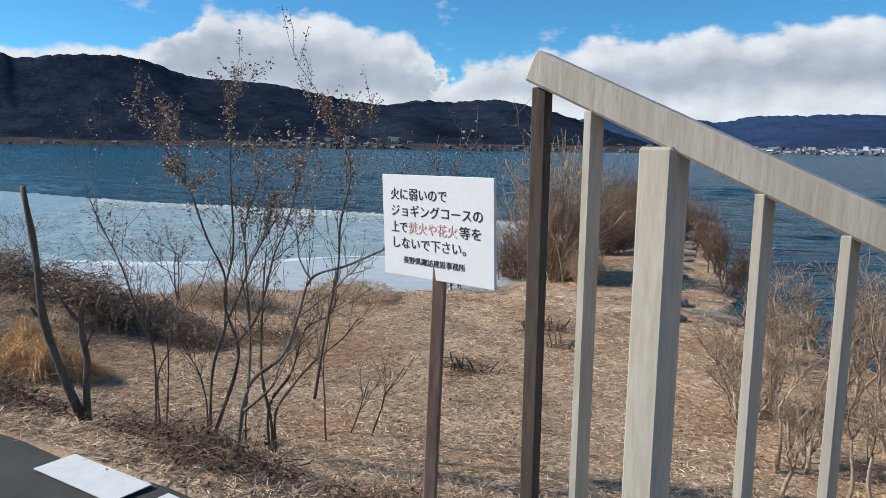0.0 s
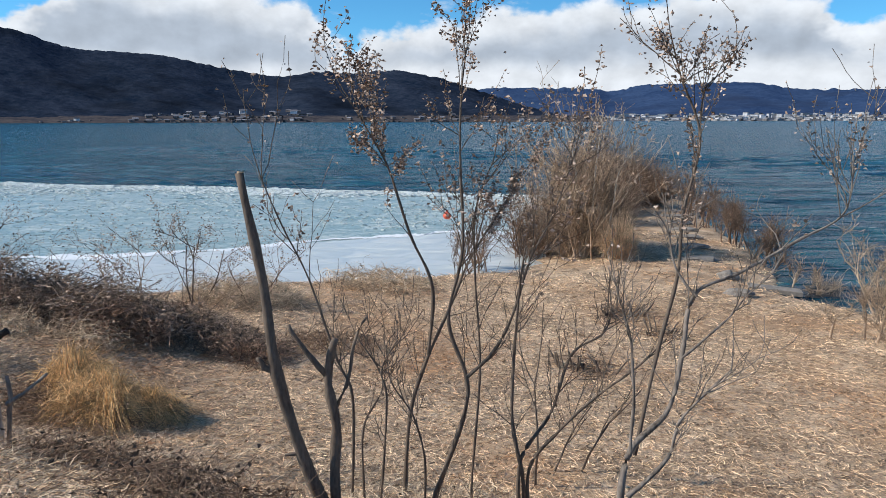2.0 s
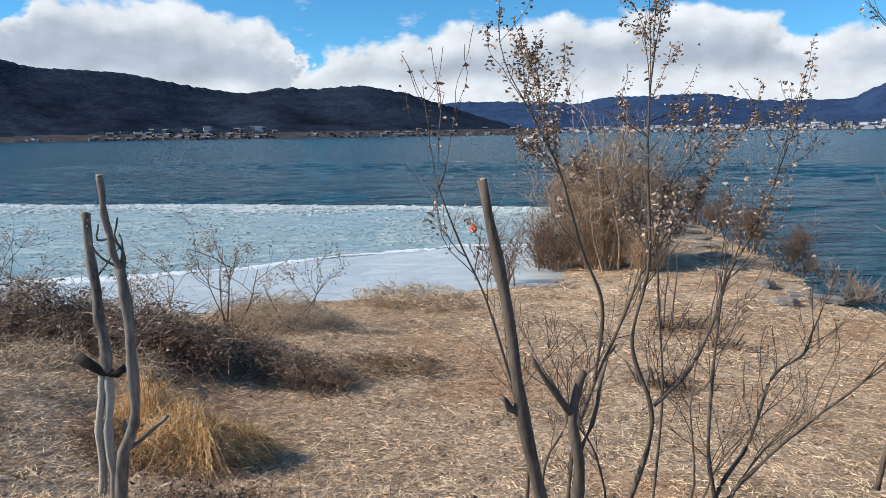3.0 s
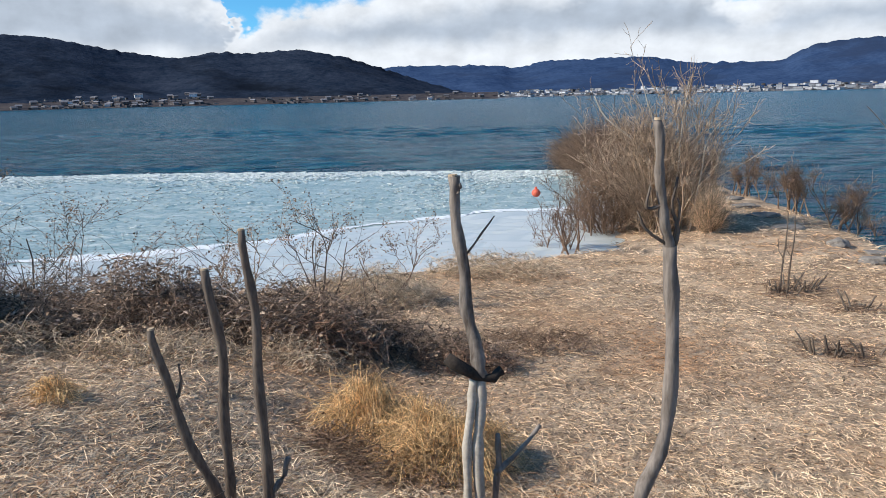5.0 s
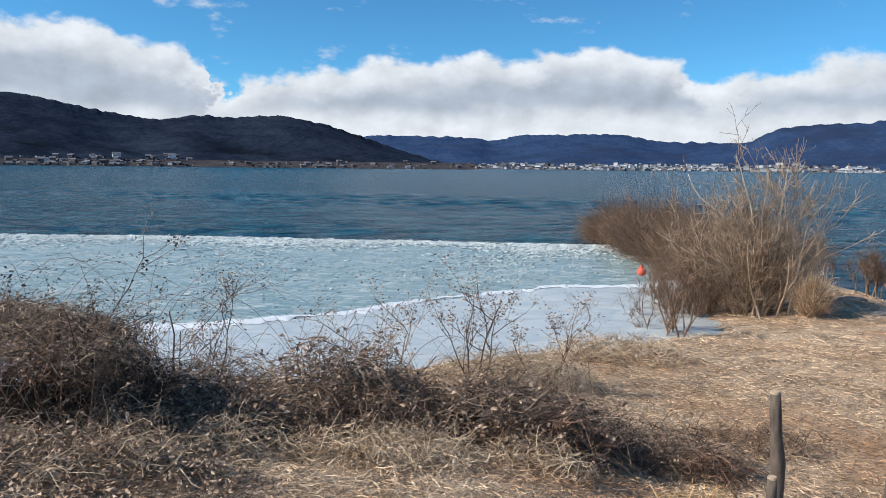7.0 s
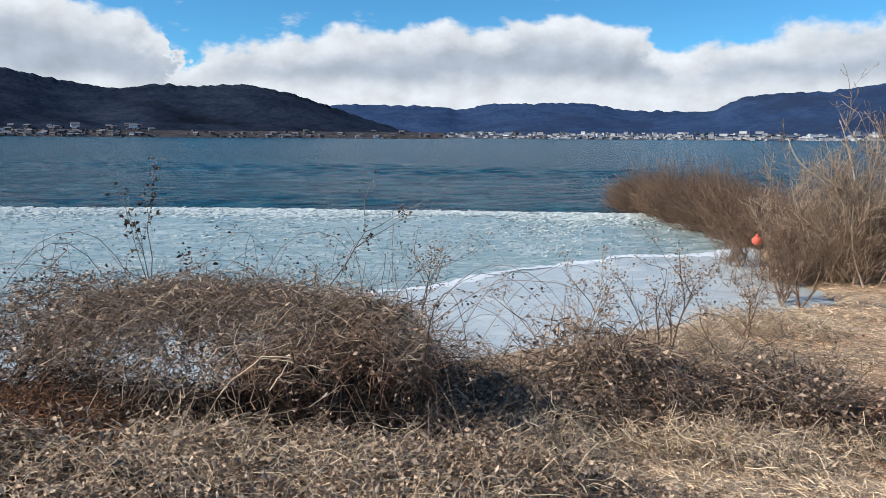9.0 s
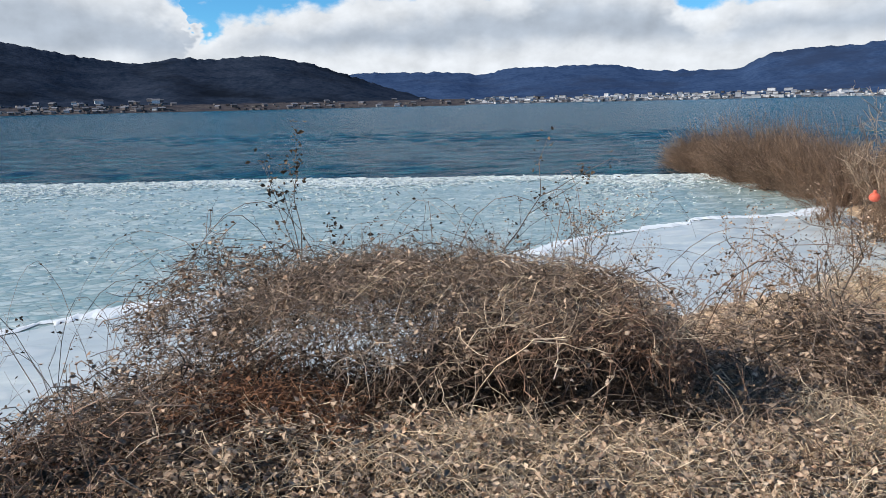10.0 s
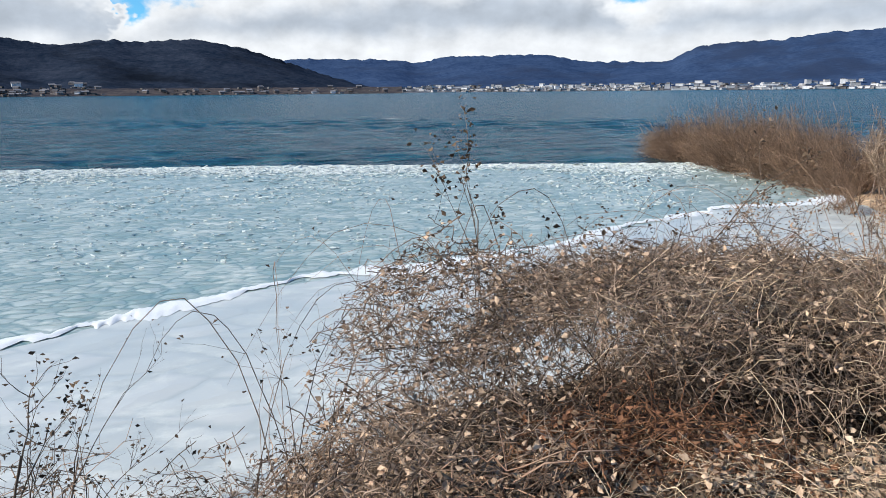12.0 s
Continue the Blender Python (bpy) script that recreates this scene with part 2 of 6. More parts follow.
def water_material():
    m = bpy.data.materials.new("choppy_lake_water")
    m.use_nodes = True
    nd, lk = m.node_tree.nodes, m.node_tree.links
    b = nd["Principled BSDF"]
    b.inputs["Roughness"].default_value = 0.2
    b.inputs["Specular IOR Level"].default_value = 0.22
    b.inputs["IOR"].default_value = 1.33
    tc = nd.new("ShaderNodeTexCoord")

    def wave(sx, sy, detail, rot):
        mp = nd.new("ShaderNodeMapping")
        mp.inputs["Scale"].default_value = (sx, sy, 1)
        mp.inputs["Rotation"].default_value = (0, 0, radians(rot))
        lk.new(tc.outputs["Object"], mp.inputs["Vector"])
        t = nd.new("ShaderNodeTexNoise")
        t.inputs["Scale"].default_value, t.inputs["Detail"].default_value, t.inputs["Roughness"].default_value = 1.0, detail, 0.6
        lk.new(mp.outputs["Vector"], t.inputs["Vector"])
        return t.outputs["Fac"]

    w1, w2, w3 = wave(0.22, 0.55, 6, 14), wave(0.9, 2.0, 4, -9), wave(0.5, 1.1, 7, 12)
    add = nd.new("ShaderNodeMath")
    add.operation = "MULTIPLY_ADD"
    add.inputs[1].default_value = 0.3
    lk.new(w2, add.inputs[0])
    lk.new(w1, add.inputs[2])
    bp = nd.new("ShaderNodeBump")
    bp.inputs["Strength"].default_value, bp.inputs["Distance"].default_value = 1.0, 1.6
    lk.new(add.outputs[0], bp.inputs["Height"])
    mp2 = nd.new("ShaderNodeMapping")
    mp2.inputs["Scale"].default_value = (0.8, 1.1, 1)
    lk.new(tc.outputs["Object"], mp2.inputs["Vector"])
    chop = nd.new("ShaderNodeTexNoise")
    chop.inputs["Scale"].default_value, chop.inputs["Detail"].default_value, chop.inputs["Roughness"].default_value = 0.6, 5, 0.65
    lk.new(mp2.outputs["Vector"], chop.inputs["Vector"])
    lean = nd.new("ShaderNodeVectorMath")
    lean.operation = "SUBTRACT"
    lean.inputs[1].default_value = (0.5, 0.5, 0.5)
    lk.new(chop.outputs["Color"], lean.inputs[0])
    tilt = nd.new("ShaderNodeVectorMath")
    tilt.operation = "MULTIPLY_ADD"
    tilt.inputs[1].default_value = (1.0, 1.5, 0)
    lk.new(lean.outputs[0], tilt.inputs[0])
    lk.new(bp.outputs["Normal"], tilt.inputs[2])
    unit = nd.new("ShaderNodeVectorMath")
    unit.operation = "NORMALIZE"
    lk.new(tilt.outputs[0], unit.inputs[0])
    lk.new(unit.outputs[0], b.inputs["Normal"])
    # light and dark of the wavelets are painted into the base colour
    ramp = nd.new("ShaderNodeValToRGB")
    ramp.color_ramp.elements[0].position, ramp.color_ramp.elements[0].color = 0.40, (0.004, 0.026, 0.046, 1)
    ramp.color_ramp.elements[1].position, ramp.color_ramp.elements[1].color = 0.62, (0.022, 0.105, 0.135, 1)
    lk.new(w3, ramp.inputs[0])
    # whitecaps on the steepest crests
    caps = nd.new("ShaderNodeMapRange")
    caps.inputs["From Min"].default_value, caps.inputs["From Max"].default_value = 0.86, 0.95
    lk.new(add.outputs[0], caps.inputs["Value"])
    foam = nd.new("ShaderNodeMixRGB")
    foam.inputs[2].default_value = (0.6, 0.65, 0.68, 1)
    lk.new(caps.outputs[0], foam.inputs[0])
    lk.new(ramp.outputs[0], foam.inputs[1])
    lk.new(foam.outputs[0], b.inputs["Base Color"])
    return m


def ice_material(name, gap, tint_low, tint_high, floe, amount):
    """Lake ice: grey refrozen water between pale floes, with drifted snow on top."""
    m = bpy.data.materials.new(name)
    m.use_nodes = True
    nd, lk = m.node_tree.nodes, m.node_tree.links
    b = nd["Principled BSDF"]
    tc = nd.new("ShaderNodeTexCoord")
    mp = nd.new("ShaderNodeMapping")
    mp.inputs["Scale"].default_value = (1.2, 2.0, 1)
    mp.inputs["Rotation"].default_value = (0, 0, radians(14))
    lk.new(tc.outputs["Object"], mp.inputs["Vector"])
    warp = nd.new("ShaderNodeTexNoise")
    warp.inputs["Scale"].default_value, warp.inputs["Detail"].default_value = 1.3, 4
    lk.new(mp.outputs["Vector"], warp.inputs["Vector"])
    shift = nd.new("ShaderNodeVectorMath")
    shift.operation = "MULTIPLY_ADD"
    shift.inputs[1].default_value = (0.5, 0.5, 0)
    lk.new(warp.outputs["Color"], shift.inputs[0])
    lk.new(mp.outputs["Vector"], shift.inputs[2])
    vo = nd.new("ShaderNodeTexVoronoi")
    vo.feature = "DISTANCE_TO_EDGE"
    vo.inputs["Scale"].default_value = floe
    lk.new(shift.outputs[0], vo.inputs["Vector"])
    cell = nd.new("ShaderNodeTexVoronoi")
    cell.inputs["Scale"].default_value = floe
    lk.new(shift.outputs[0], cell.inputs["Vector"])
    big = nd.new("ShaderNodeTexNoise")
    big.inputs["Scale"].default_value, big.inputs["Detail"].default_value, big.inputs["Roughness"].default_value = 0.9, 10, 0.8
    lk.new(mp.outputs["Vector"], big.inputs["Vector"])
    drift = nd.new("ShaderNodeMapRange")
    drift.inputs["From Min"].default_value, drift.inputs["From Max"].default_value = amount, amount + 0.22
    lk.new(big.outputs["Fac"], drift.inputs["Value"])
    seam = nd.new("ShaderNodeMapRange")
    seam.inputs["From Min"].default_value, seam.inputs["From Max"].default_value = 0.02, 0.10
    lk.new(vo.outputs["Distance"], seam.inputs["Value"])
    floes = nd.new("ShaderNodeMixRGB")
    floes.inputs[1].default_value, floes.inputs[2].default_value = (*tint_low, 1), (*tint_high, 1)
    sep = nd.new("ShaderNodeSeparateColor")
    lk.new(cell.outputs["Color"], sep.inputs[0])
    lk.new(sep.outputs[0], floes.inputs[0])
    a = nd.new("ShaderNodeMixRGB")
    a.inputs[1].default_value = (*gap, 1)
    lk.new(seam.outputs[0], a.inputs[0])
    lk.new(floes.outputs[0], a.inputs[2])
    s = nd.new("ShaderNodeMixRGB")
    s.inputs[2].default_value = (0.74, 0.77, 0.745, 1)
    lk.new(drift.outputs[0], s.inputs[0])
    lk.new(a.outputs[0], s.inputs[1])
    lk.new(s.outputs[0], b.inputs["Base Color"])
    rg = nd.new("ShaderNodeMapRange")
    rg.inputs["To Min"].default_value, rg.inputs["To Max"].default_value = 0.28, 0.8
    lk.new(drift.outputs[0], rg.inputs["Value"])
    lk.new(rg.outputs[0], b.inputs["Roughness"])
    bp = nd.new("ShaderNodeBump")
    bp.inputs["Strength"].default_value, bp.inputs["Distance"].default_value = 0.5, 0.08
    lk.new(vo.outputs["Distance"], bp.inputs["Height"])
    lk.new(bp.outputs["Normal"], b.inputs["Normal"])
    return m


M_WATER = water_material()
M_ICE = ice_material("broken_lake_ice", (0.17, 0.27, 0.27), (0.24, 0.35, 0.345), (0.47, 0.54, 0.52), 2.2, 0.50)
M_SHELF = ice_material("smooth_snowy_shore_ice", (0.50, 0.54, 0.54), (0.53, 0.57, 0.565), (0.61, 0.63, 0.62), 0.8, 0.50)

# ---------------------------------------------------------------- plan
# u runs from the walked line towards the lake, v along the walk; lake level L.
P0, WAY, OUT = np.array((0.491, 0.912)), np.array((-0.8905, 0.4555)), np.array((0.4555, 0.8905))
L = -1.65
rng = np.random.default_rng(7)


def place(u, v):
    u, v = np.asarray(u, float), np.asarray(v, float)
    return P0[0] + u * OUT[0] + v * WAY[0], P0[1] + u * OUT[1] + v * WAY[1]


def plan(x, y):
    x, y = np.asarray(x, float) - P0[0], np.asarray(y, float) - P0[1]
    return x * OUT[0] + y * OUT[1], x * WAY[0] + y * WAY[1]


def smooth(x, a, b):
    t = np.clip((np.asarray(x, float) - a) / (b - a), 0, 1)
    return t * t * (3 - 2 * t)


def waver(x, y, s, seed=0.0):
    """Cheap rolling unevenness, about -1 to 1."""
    return (np.sin(x * s + 1.7 * np.sin(y * s * 0.83 + seed) + seed) + np.sin(y * s * 1.31 + 1.3 * np.sin(x * s * 0.71 + 2 + seed))
            + 0.6 * np.sin((x + y) * s * 2.3 + seed * 3) + 0.5 * np.sin((x - 1.4 * y) * s * 3.7 + seed)) / 3.1


def path_edge(v):
    return np.interp(v, [-30, 3, 5.7, 12, 17, 40], [2.2, 1.98, 1.76, 1.3, 1.05, 1.0])


def path_z(v):
    return np.interp(v, [-40, 3, 16, 40], [0.05, 0.03, -0.25, -0.35])


def shore_u(v):
    return np.interp(v, [-60, -10, 0, 2.5, 5, 8, 9.4, 11, 12.5, 14, 16, 17.5, 18.5, 20, 24, 60],
                     [9, 10.5, 12.2, 14.5, 16, 14.7, 13.6, 11.6, 10.8, 9.4, 7.0, 5.0, 4.3, 4.0, 3.7, 3.6])


def ground_z(x, y):
    """Path on the bank, slope, lawn, shore, spit and lake bed."""
    u, v = plan(x, y)
    w = u - path_edge(v)
    zp = path_z(v)
    bank = np.interp(w, [0, 0.15, 0.5, 1.0, 1.9, 2.9, 4.5, 8, 12, 16], [0, -0.02, -0.14, -0.46, -0.84, -1.14, -1.30, -1.42, -1.50, -1.55])
    thick = np.interp(w, [0, 0.4, 1.2, 1.9, 2.4, 3.0, 3.6, 4.4, 5.5, 16], [-0.22, -0.21, -0.15, -0.20, -0.45, -0.58, -0.80, -1.15, -1.48, -1.6])
    low = np.interp(w, [0, 0.4, 0.9, 1.7, 2.6, 3.2, 16], [-0.27, -0.42, -0.80, -1.28, -1.55, -1.66, -1.7])
    thick = thick + (low - thick) * smooth(v, 16.0, 17.6)
    shelf = np.interp(w, [0, 0.3, 0.9, 1.75, 2.5, 3.0, 3.4, 3.9, 5.2, 7.8, 12, 16], [-0.14, -0.17, -0.23, -0.38, -0.52, -0.66, -0.74, -0.84, -1.12, -1.38, -1.50, -1.55])
    bank = bank + zp * smooth(w, 3, 0)
    bank = bank + (shelf - bank) * smooth(v, 8.4, 10.8)
    k = smooth(v, 11.2, 13.6)
    z = bank * (1 - k) + thick * k
    z = np.where(w < 0, zp, z)
    s = shore_u(v) - u + 0.25 * waver(x, y, 1.9, 3)
    z = z + (np.minimum(z, L - 0.8) - z) * smooth(s, 0.75, -1.3)
    left = np.interp(u, [10, 16, 20, 22, 27, 32.4, 35], [9, 8.8, 9.3, 8.6, 10.2, 12.0, 12.2])
    right = np.interp(u, [10, 16, 20, 24, 35], [2.0, 2.9, 3.8, 5.1, 7.6])
    rim = np.minimum(np.minimum(left - 0.5 - v, v - right), 35.2 - u) + 0.25 * waver(x, y, 2.1, 1)
    spit = L - 0.8 + 0.95 * smooth(rim, -1.1, 0.55) + 0.12 * smooth(rim, 0.5, 2.2)
    z = np.where(u > 11, np.maximum(z, spit), z)
    return z + 0.03 * waver(x, y, 2.6) * smooth(w, 0.1, 0.8) + 0.012 * waver(x, y, 9, 5) * smooth(w, 0.1, 0.5)


# ---------------------------------------------------------------- mesh helpers
def part(name, bm, mat, parent=None, label=""):
    me = bpy.data.meshes.new(name)
    bm.to_mesh(me)
    bm.free()
    me.materials.append(mat)
    ob = new(name, me)
    if parent:
        ob.parent = parent
    return tagged(ob, label=label)


def mesh_part(name, verts, faces, mat, parent=None, label="", shade=True):
    me = bpy.data.meshes.new(name)
    me.from_pydata(np.asarray(verts).tolist(), [], np.asarray(faces).tolist() if isinstance(faces, np.ndarray) else faces)
    me.materials.append(mat)
    if shade:
        me.polygons.foreach_set("use_smooth", np.ones(len(me.polygons), bool))
    me.update()
    ob = new(name, me)
    if parent:
        ob.parent = parent
    return tagged(ob, label=label)


def thing(name, at, label, category, group="", kind=""):
    ob = new(name)
    ob.empty_display_size = 0.1
    ob.location = at
    bpy.context.view_layer.update()
    return tagged(ob, label, category, group, kind)


def local(ob, pts):
    return np.asarray(pts, float) - np.array(ob.location)


def tubes(paths, radii, sides=3):
    """Tapered tubes along N paths of K points: vertices and quads."""
    paths, radii = np.asarray(paths, float), np.asarray(radii, float)
    n, k, _ = paths.shape
    tan = np.gradient(paths, axis=1)
    tan /= np.linalg.norm(tan, axis=2, keepdims=True) + 1e-9
    ref = np.where(np.abs(tan[:, :, 2:3]) < 0.9, np.array((0, 0, 1.0)), np.array((1.0, 0, 0)))
    a = np.cross(tan, ref)
    a /= np.linalg.norm(a, axis=2, keepdims=True) + 1e-9
    b = np.cross(tan, a)
    ang = np.arange(sides) * 2 * np.pi / sides
    ring = a[:, :, None, :] * np.cos(ang)[None, None, :, None] + b[:, :, None, :] * np.sin(ang)[None, None, :, None]
    verts = (paths[:, :, None, :] + ring * radii[:, :, None, None]).reshape(-1, 3)
    i, j, s = np.meshgrid(np.arange(n), np.arange(k - 1), np.arange(sides), indexing="ij")
    base = (i * k + j) * sides
    nxt = (s + 1) % sides
    faces = np.stack((base + s, base + nxt, base + sides + nxt, base + sides + s), -1).reshape(-1, 4)
    return verts, faces


def blades(roots, ways, length, width, droop, k=4):
    """Flat tapering blades from roots along ways, bending over by droop."""
    n = len(roots)
    t = np.linspace(0, 1, k)
    ways = ways / np.linalg.norm(ways, axis=1, keepdims=True)
    mid = roots[:, None, :] + ways[:, None, :] * (t[None, :, None] * length[:, None, None])
    mid[:, :, 2] -= droop[:, None] * t[None, :] ** 2 * length[:, None]
    side = np.cross(ways, rng.normal(size=(n, 3)))
    side /= np.linalg.norm(side, axis=1, keepdims=True) + 1e-9
    half = width[:, None] * (1 - 0.85 * t[None, :] ** 1.5) * 0.5
    v = np.stack((mid - side[:, None, :] * half[:, :, None], mid + side[:, None, :] * half[:, :, None]), 2).reshape(-1, 3)
    i, j = np.meshgrid(np.arange(n), np.arange(k - 1), indexing="ij")
    b = (i * k + j) * 2
    return v, np.stack((b, b + 1, b + 3, b + 2), -1).reshape(-1, 4)


def leaflets(centres, size, flat=0.5):
    """Small curled leaves: two quads folded along the rib."""
    n = len(centres)
    a = rng.normal(size=(n, 3))
    a[:, 2] *= flat
    a /= np.linalg.norm(a, axis=1, keepdims=True)
    b = np.cross(a, rng.normal(size=(n, 3)) * (1, 1, 1 / max(flat, 0.2)))
    b /= np.linalg.norm(b, axis=1, keepdims=True) + 1e-9
    c = np.cross(a, b)
    s = size[:, None]
    w = s * 0.32
    p = [centres - a * s * 0.5, centres + b * w + c * w * 0.7, centres + a * s * 0.5, centres - b * w + c * w * 0.7, centres - c * w * 0.2]
    v = np.stack(p, 1).reshape(-1, 3)
    i = np.arange(n)[:, None] * 5
    f = np.concatenate((i + np.array((0, 1, 4)), i + np.array((1, 2, 4)), i + np.array((2, 3, 4)), i + np.array((3, 0, 4))))
    return v, f


def bend(points, k):
    """k points of a smooth curve through a few given ones."""
    pts = [Vector(p) for p in points]
    out = []
    for i in range(k):
        t = i / (k - 1) * (len(pts) - 1)
        j = min(int(t), len(pts) - 2)
        p0, p1, p2, p3 = pts[max(j - 1, 0)], pts[j], pts[j + 1], pts[min(j + 2, len(pts) - 1)]
        f = t - j
        out.append(0.5 * ((2 * p1) + (p2 - p0) * f + (2 * p0 - 5 * p1 + 4 * p2 - p3) * f * f + (3 * p1 - p0 - 3 * p2 + p3) * f ** 3))
    return np.array(out)


def limb(ob, name, points, r0, r1, mat, sides=9, k=16, cap=True, label="", parent=None):
    """One solid branch through the given points, knobbly, closed at its ends."""
    path = bend(points, k)
    t = np.linspace(0, 1, k)
    seed = float(abs(path[0].sum()) * 7 % 10)
    rad = 1.12 * (r0 + (r1 - r0) * t) * (1 + 0.11 * np.sin(t * 23 + seed) + 0.10 * np.sin(t * 51 + 2 * seed) + 0.12 * np.clip(np.sin(t * 31 + 3 * seed) - 0.6, 0, 1))
    wig = np.stack((np.sin(t * 17 + seed), np.cos(t * 13 + seed * 2), np.zeros(k)), 1) * r0 * 0.22
    v, f = tubes((local(ob, path + wig))[None], rad[None], sides)
    faces = f.tolist()
    if cap:
        faces += [list(range(sides))[::-1], list(range((k - 1) * sides, k * sides))]
    return mesh_part(name, v, faces, mat, parent or ob, label)


def grow(base, way, length, radius, depth, spread, rnd, out, up=0.25):
    """Branches as paths of 6 points, recursively."""
    k = 6
    p, w = np.array(base, float), np.array(way, float)
    w /= np.linalg.norm(w)
    pts = [p.copy()]
    for _ in range(k - 1):
        w = w + rnd.normal(size=3) * 0.13 + np.array((0, 0, up * 0.2))
        w /= np.linalg.norm(w)
        p = p + w * length / (k - 1)
        pts.append(p.copy())
    pts = np.array(pts)
    out.append((pts, np.linspace(radius, radius * 0.45, k)))
    if depth <= 0:
        return
    for _ in range(rnd.integers(2, 5)):
        j = rnd.integers(2, k)
        side = rnd.normal(size=3)
        side[2] = abs(side[2]) * 0.4
        w2 = (pts[j] - pts[j - 1]) / np.linalg.norm(pts[j] - pts[j - 1]) + side * spread
        grow(pts[j], w2, length * rnd.uniform(0.35, 0.75), radius * 0.5, depth - 1, spread, rnd, out, up)


def box(bm, size, m):
    """A box with slightly broken edges, placed by the matrix m."""
    r = bmesh.ops.create_cube(bm, size=1.0, matrix=m @ Matrix.Diagonal((*size, 1)))
    edges = list({e for vert in r["verts"] for e in vert.link_edges})
    bmesh.ops.bevel(bm, geom=edges, offset=min(size) * 0.08, segments=1, affect="EDGES")
    bmesh.ops.recalc_face_normals(bm, faces=bm.faces)
    return bm


# ---------------------------------------------------------------- ground, path, lake
def axis(lo, hi, step, far):
    inner = list(np.arange(lo, hi + 1e-6, step))
    a, b, s = [], [], step
    x = lo
    while x > -far:
        s *= 1.45
        x -= s
        a.append(x)
    x, s = hi, step
    while x < far:
        s *= 1.45
        x += s
        b.append(x)
    return np.array(a[::-1] + inner + b)


def grid_sheet(name, us, vs, zf, mat, label, category):
    uu, vv = np.meshgrid(us, vs, indexing="ij")
    x, y = place(uu, vv)
    verts = np.stack((x, y, zf(x, y)), -1).reshape(-1, 3)
    nu, nv = len(us), len(vs)
    i, j = np.meshgrid(np.arange(nu - 1), np.arange(nv - 1), indexing="ij")
    b = i * nv + j
    faces = np.stack((b, b + 1, b + nv + 1, b + nv), -1).reshape(-1, 4)[:, ::-1]
    ob = mesh_part(name, verts, faces, mat)
    return tagged(ob, label, category, kind="structure")


def under_path(x, y):
    u, v = plan(x, y)
    return ground_z(x, y) - 0.05 * (u < path_edge(v) - 0.02)


grid_sheet("ground", axis(-4, 38, 0.22, 4300), axis(-12, 34, 0.25, 4300), under_path, M_SOIL, "dry winter turf sloping down to a frozen lake shore", "ground")

vs = np.arange(-40, 60, 0.5)
cols = np.linspace(0, 1, 7)
pu = path_edge(vs)[:, None] * cols[None, :] + (path_edge(vs)[:, None] - 3.0) * (1 - cols[None, :])
px, py = place(pu, np.repeat(vs[:, None], 7, 1))
pz = path_z(vs)[:, None] + 0.0 * pu - 0.02 * (cols[None, :] > 0.99)
pv = np.stack((px, py, pz), -1).reshape(-1, 3)
pi, pj = np.meshgrid(np.arange(len(vs) - 1), np.arange(6), indexing="ij")
pb = pi * 7 + pj
tagged(mesh_part("pavement", pv, np.stack((pb, pb + 1, pb + 8, pb + 7), -1).reshape(-1, 4)[:, ::-1], M_ASPHALT), "dark grey rubbery jogging path on the bank", "path", kind="structure")


def painted_dash(v0, v1):
    bm = bmesh.new()
    c = []
    for v, u in ((v0, 1.70), (v1, 1.69), (v1, 1.915), (v0, 1.925)):
        x, y = place(u, v)
        c.append(bm.verts.new((float(x), float(y), float(path_z(v)) + 0.001)))
    f = bm.faces.new(c)
    e = bmesh.ops.extrude_face_region(bm, geom=[f])
    bmesh.ops.translate(bm, verts=[g for g in e["geom"] if isinstance(g, bmesh.types.BMVert)], vec=(0, 0, 0.005))
    bmesh.ops.recalc_face_normals(bm, faces=bm.faces)
    tagged(part("road_marking", bm, M_MARK), "white painted dash along the edge of the jogging path", "road marking", "painted dashes", "structure")


for v0 in (2.22, 3.07):
    painted_dash(v0, v0 + 0.70)

us, vs2 = axis(24, 120, 0.55, 4300), axis(-45, 85, 0.9, 4300)
us = us[us > 2.5]


def waves(x, y):
    """Short wind waves running along the shore; still under the ice."""
    u, v = plan(x, y)
    a = x * 0.83 + y * 0.55
    b = -x * 0.35 + y * 0.94
    c = x * 0.2 + y * 0.98
    z = 0.05 * np.sin(a * 1.5 + 1.4 * np.sin(b * 0.31)) + 0.055 * np.sin(b * 1.15 + 1.9 * np.sin(a * 0.23 + 1)) + 0.035 * np.sin(c * 2.6 + 1.1 * np.sin(a * 0.7)) + 0.03 * np.sin((a - b) * 1.9 + 1.3 * np.sin(c * 0.5))
    z = np.sign(z) * np.abs(z) ** 1.0 * (0.7 + 0.5 * np.sin(a * 0.09 + b * 0.05))
    rim = np.interp(v, [-60, 8, 13, 25, 38, 46, 120], [13, 30, 29.6, 27.3, 24.6, 24.6, 26])
    return L + 1.7 * z * smooth(u - rim, 0.5, 3.5) * smooth(u, 110, 28) * smooth(np.abs(v - 20), 66, 60)


grid_sheet("water", us, vs2, waves, M_WATER, "choppy dark teal lake water under a winter sky", "lake")


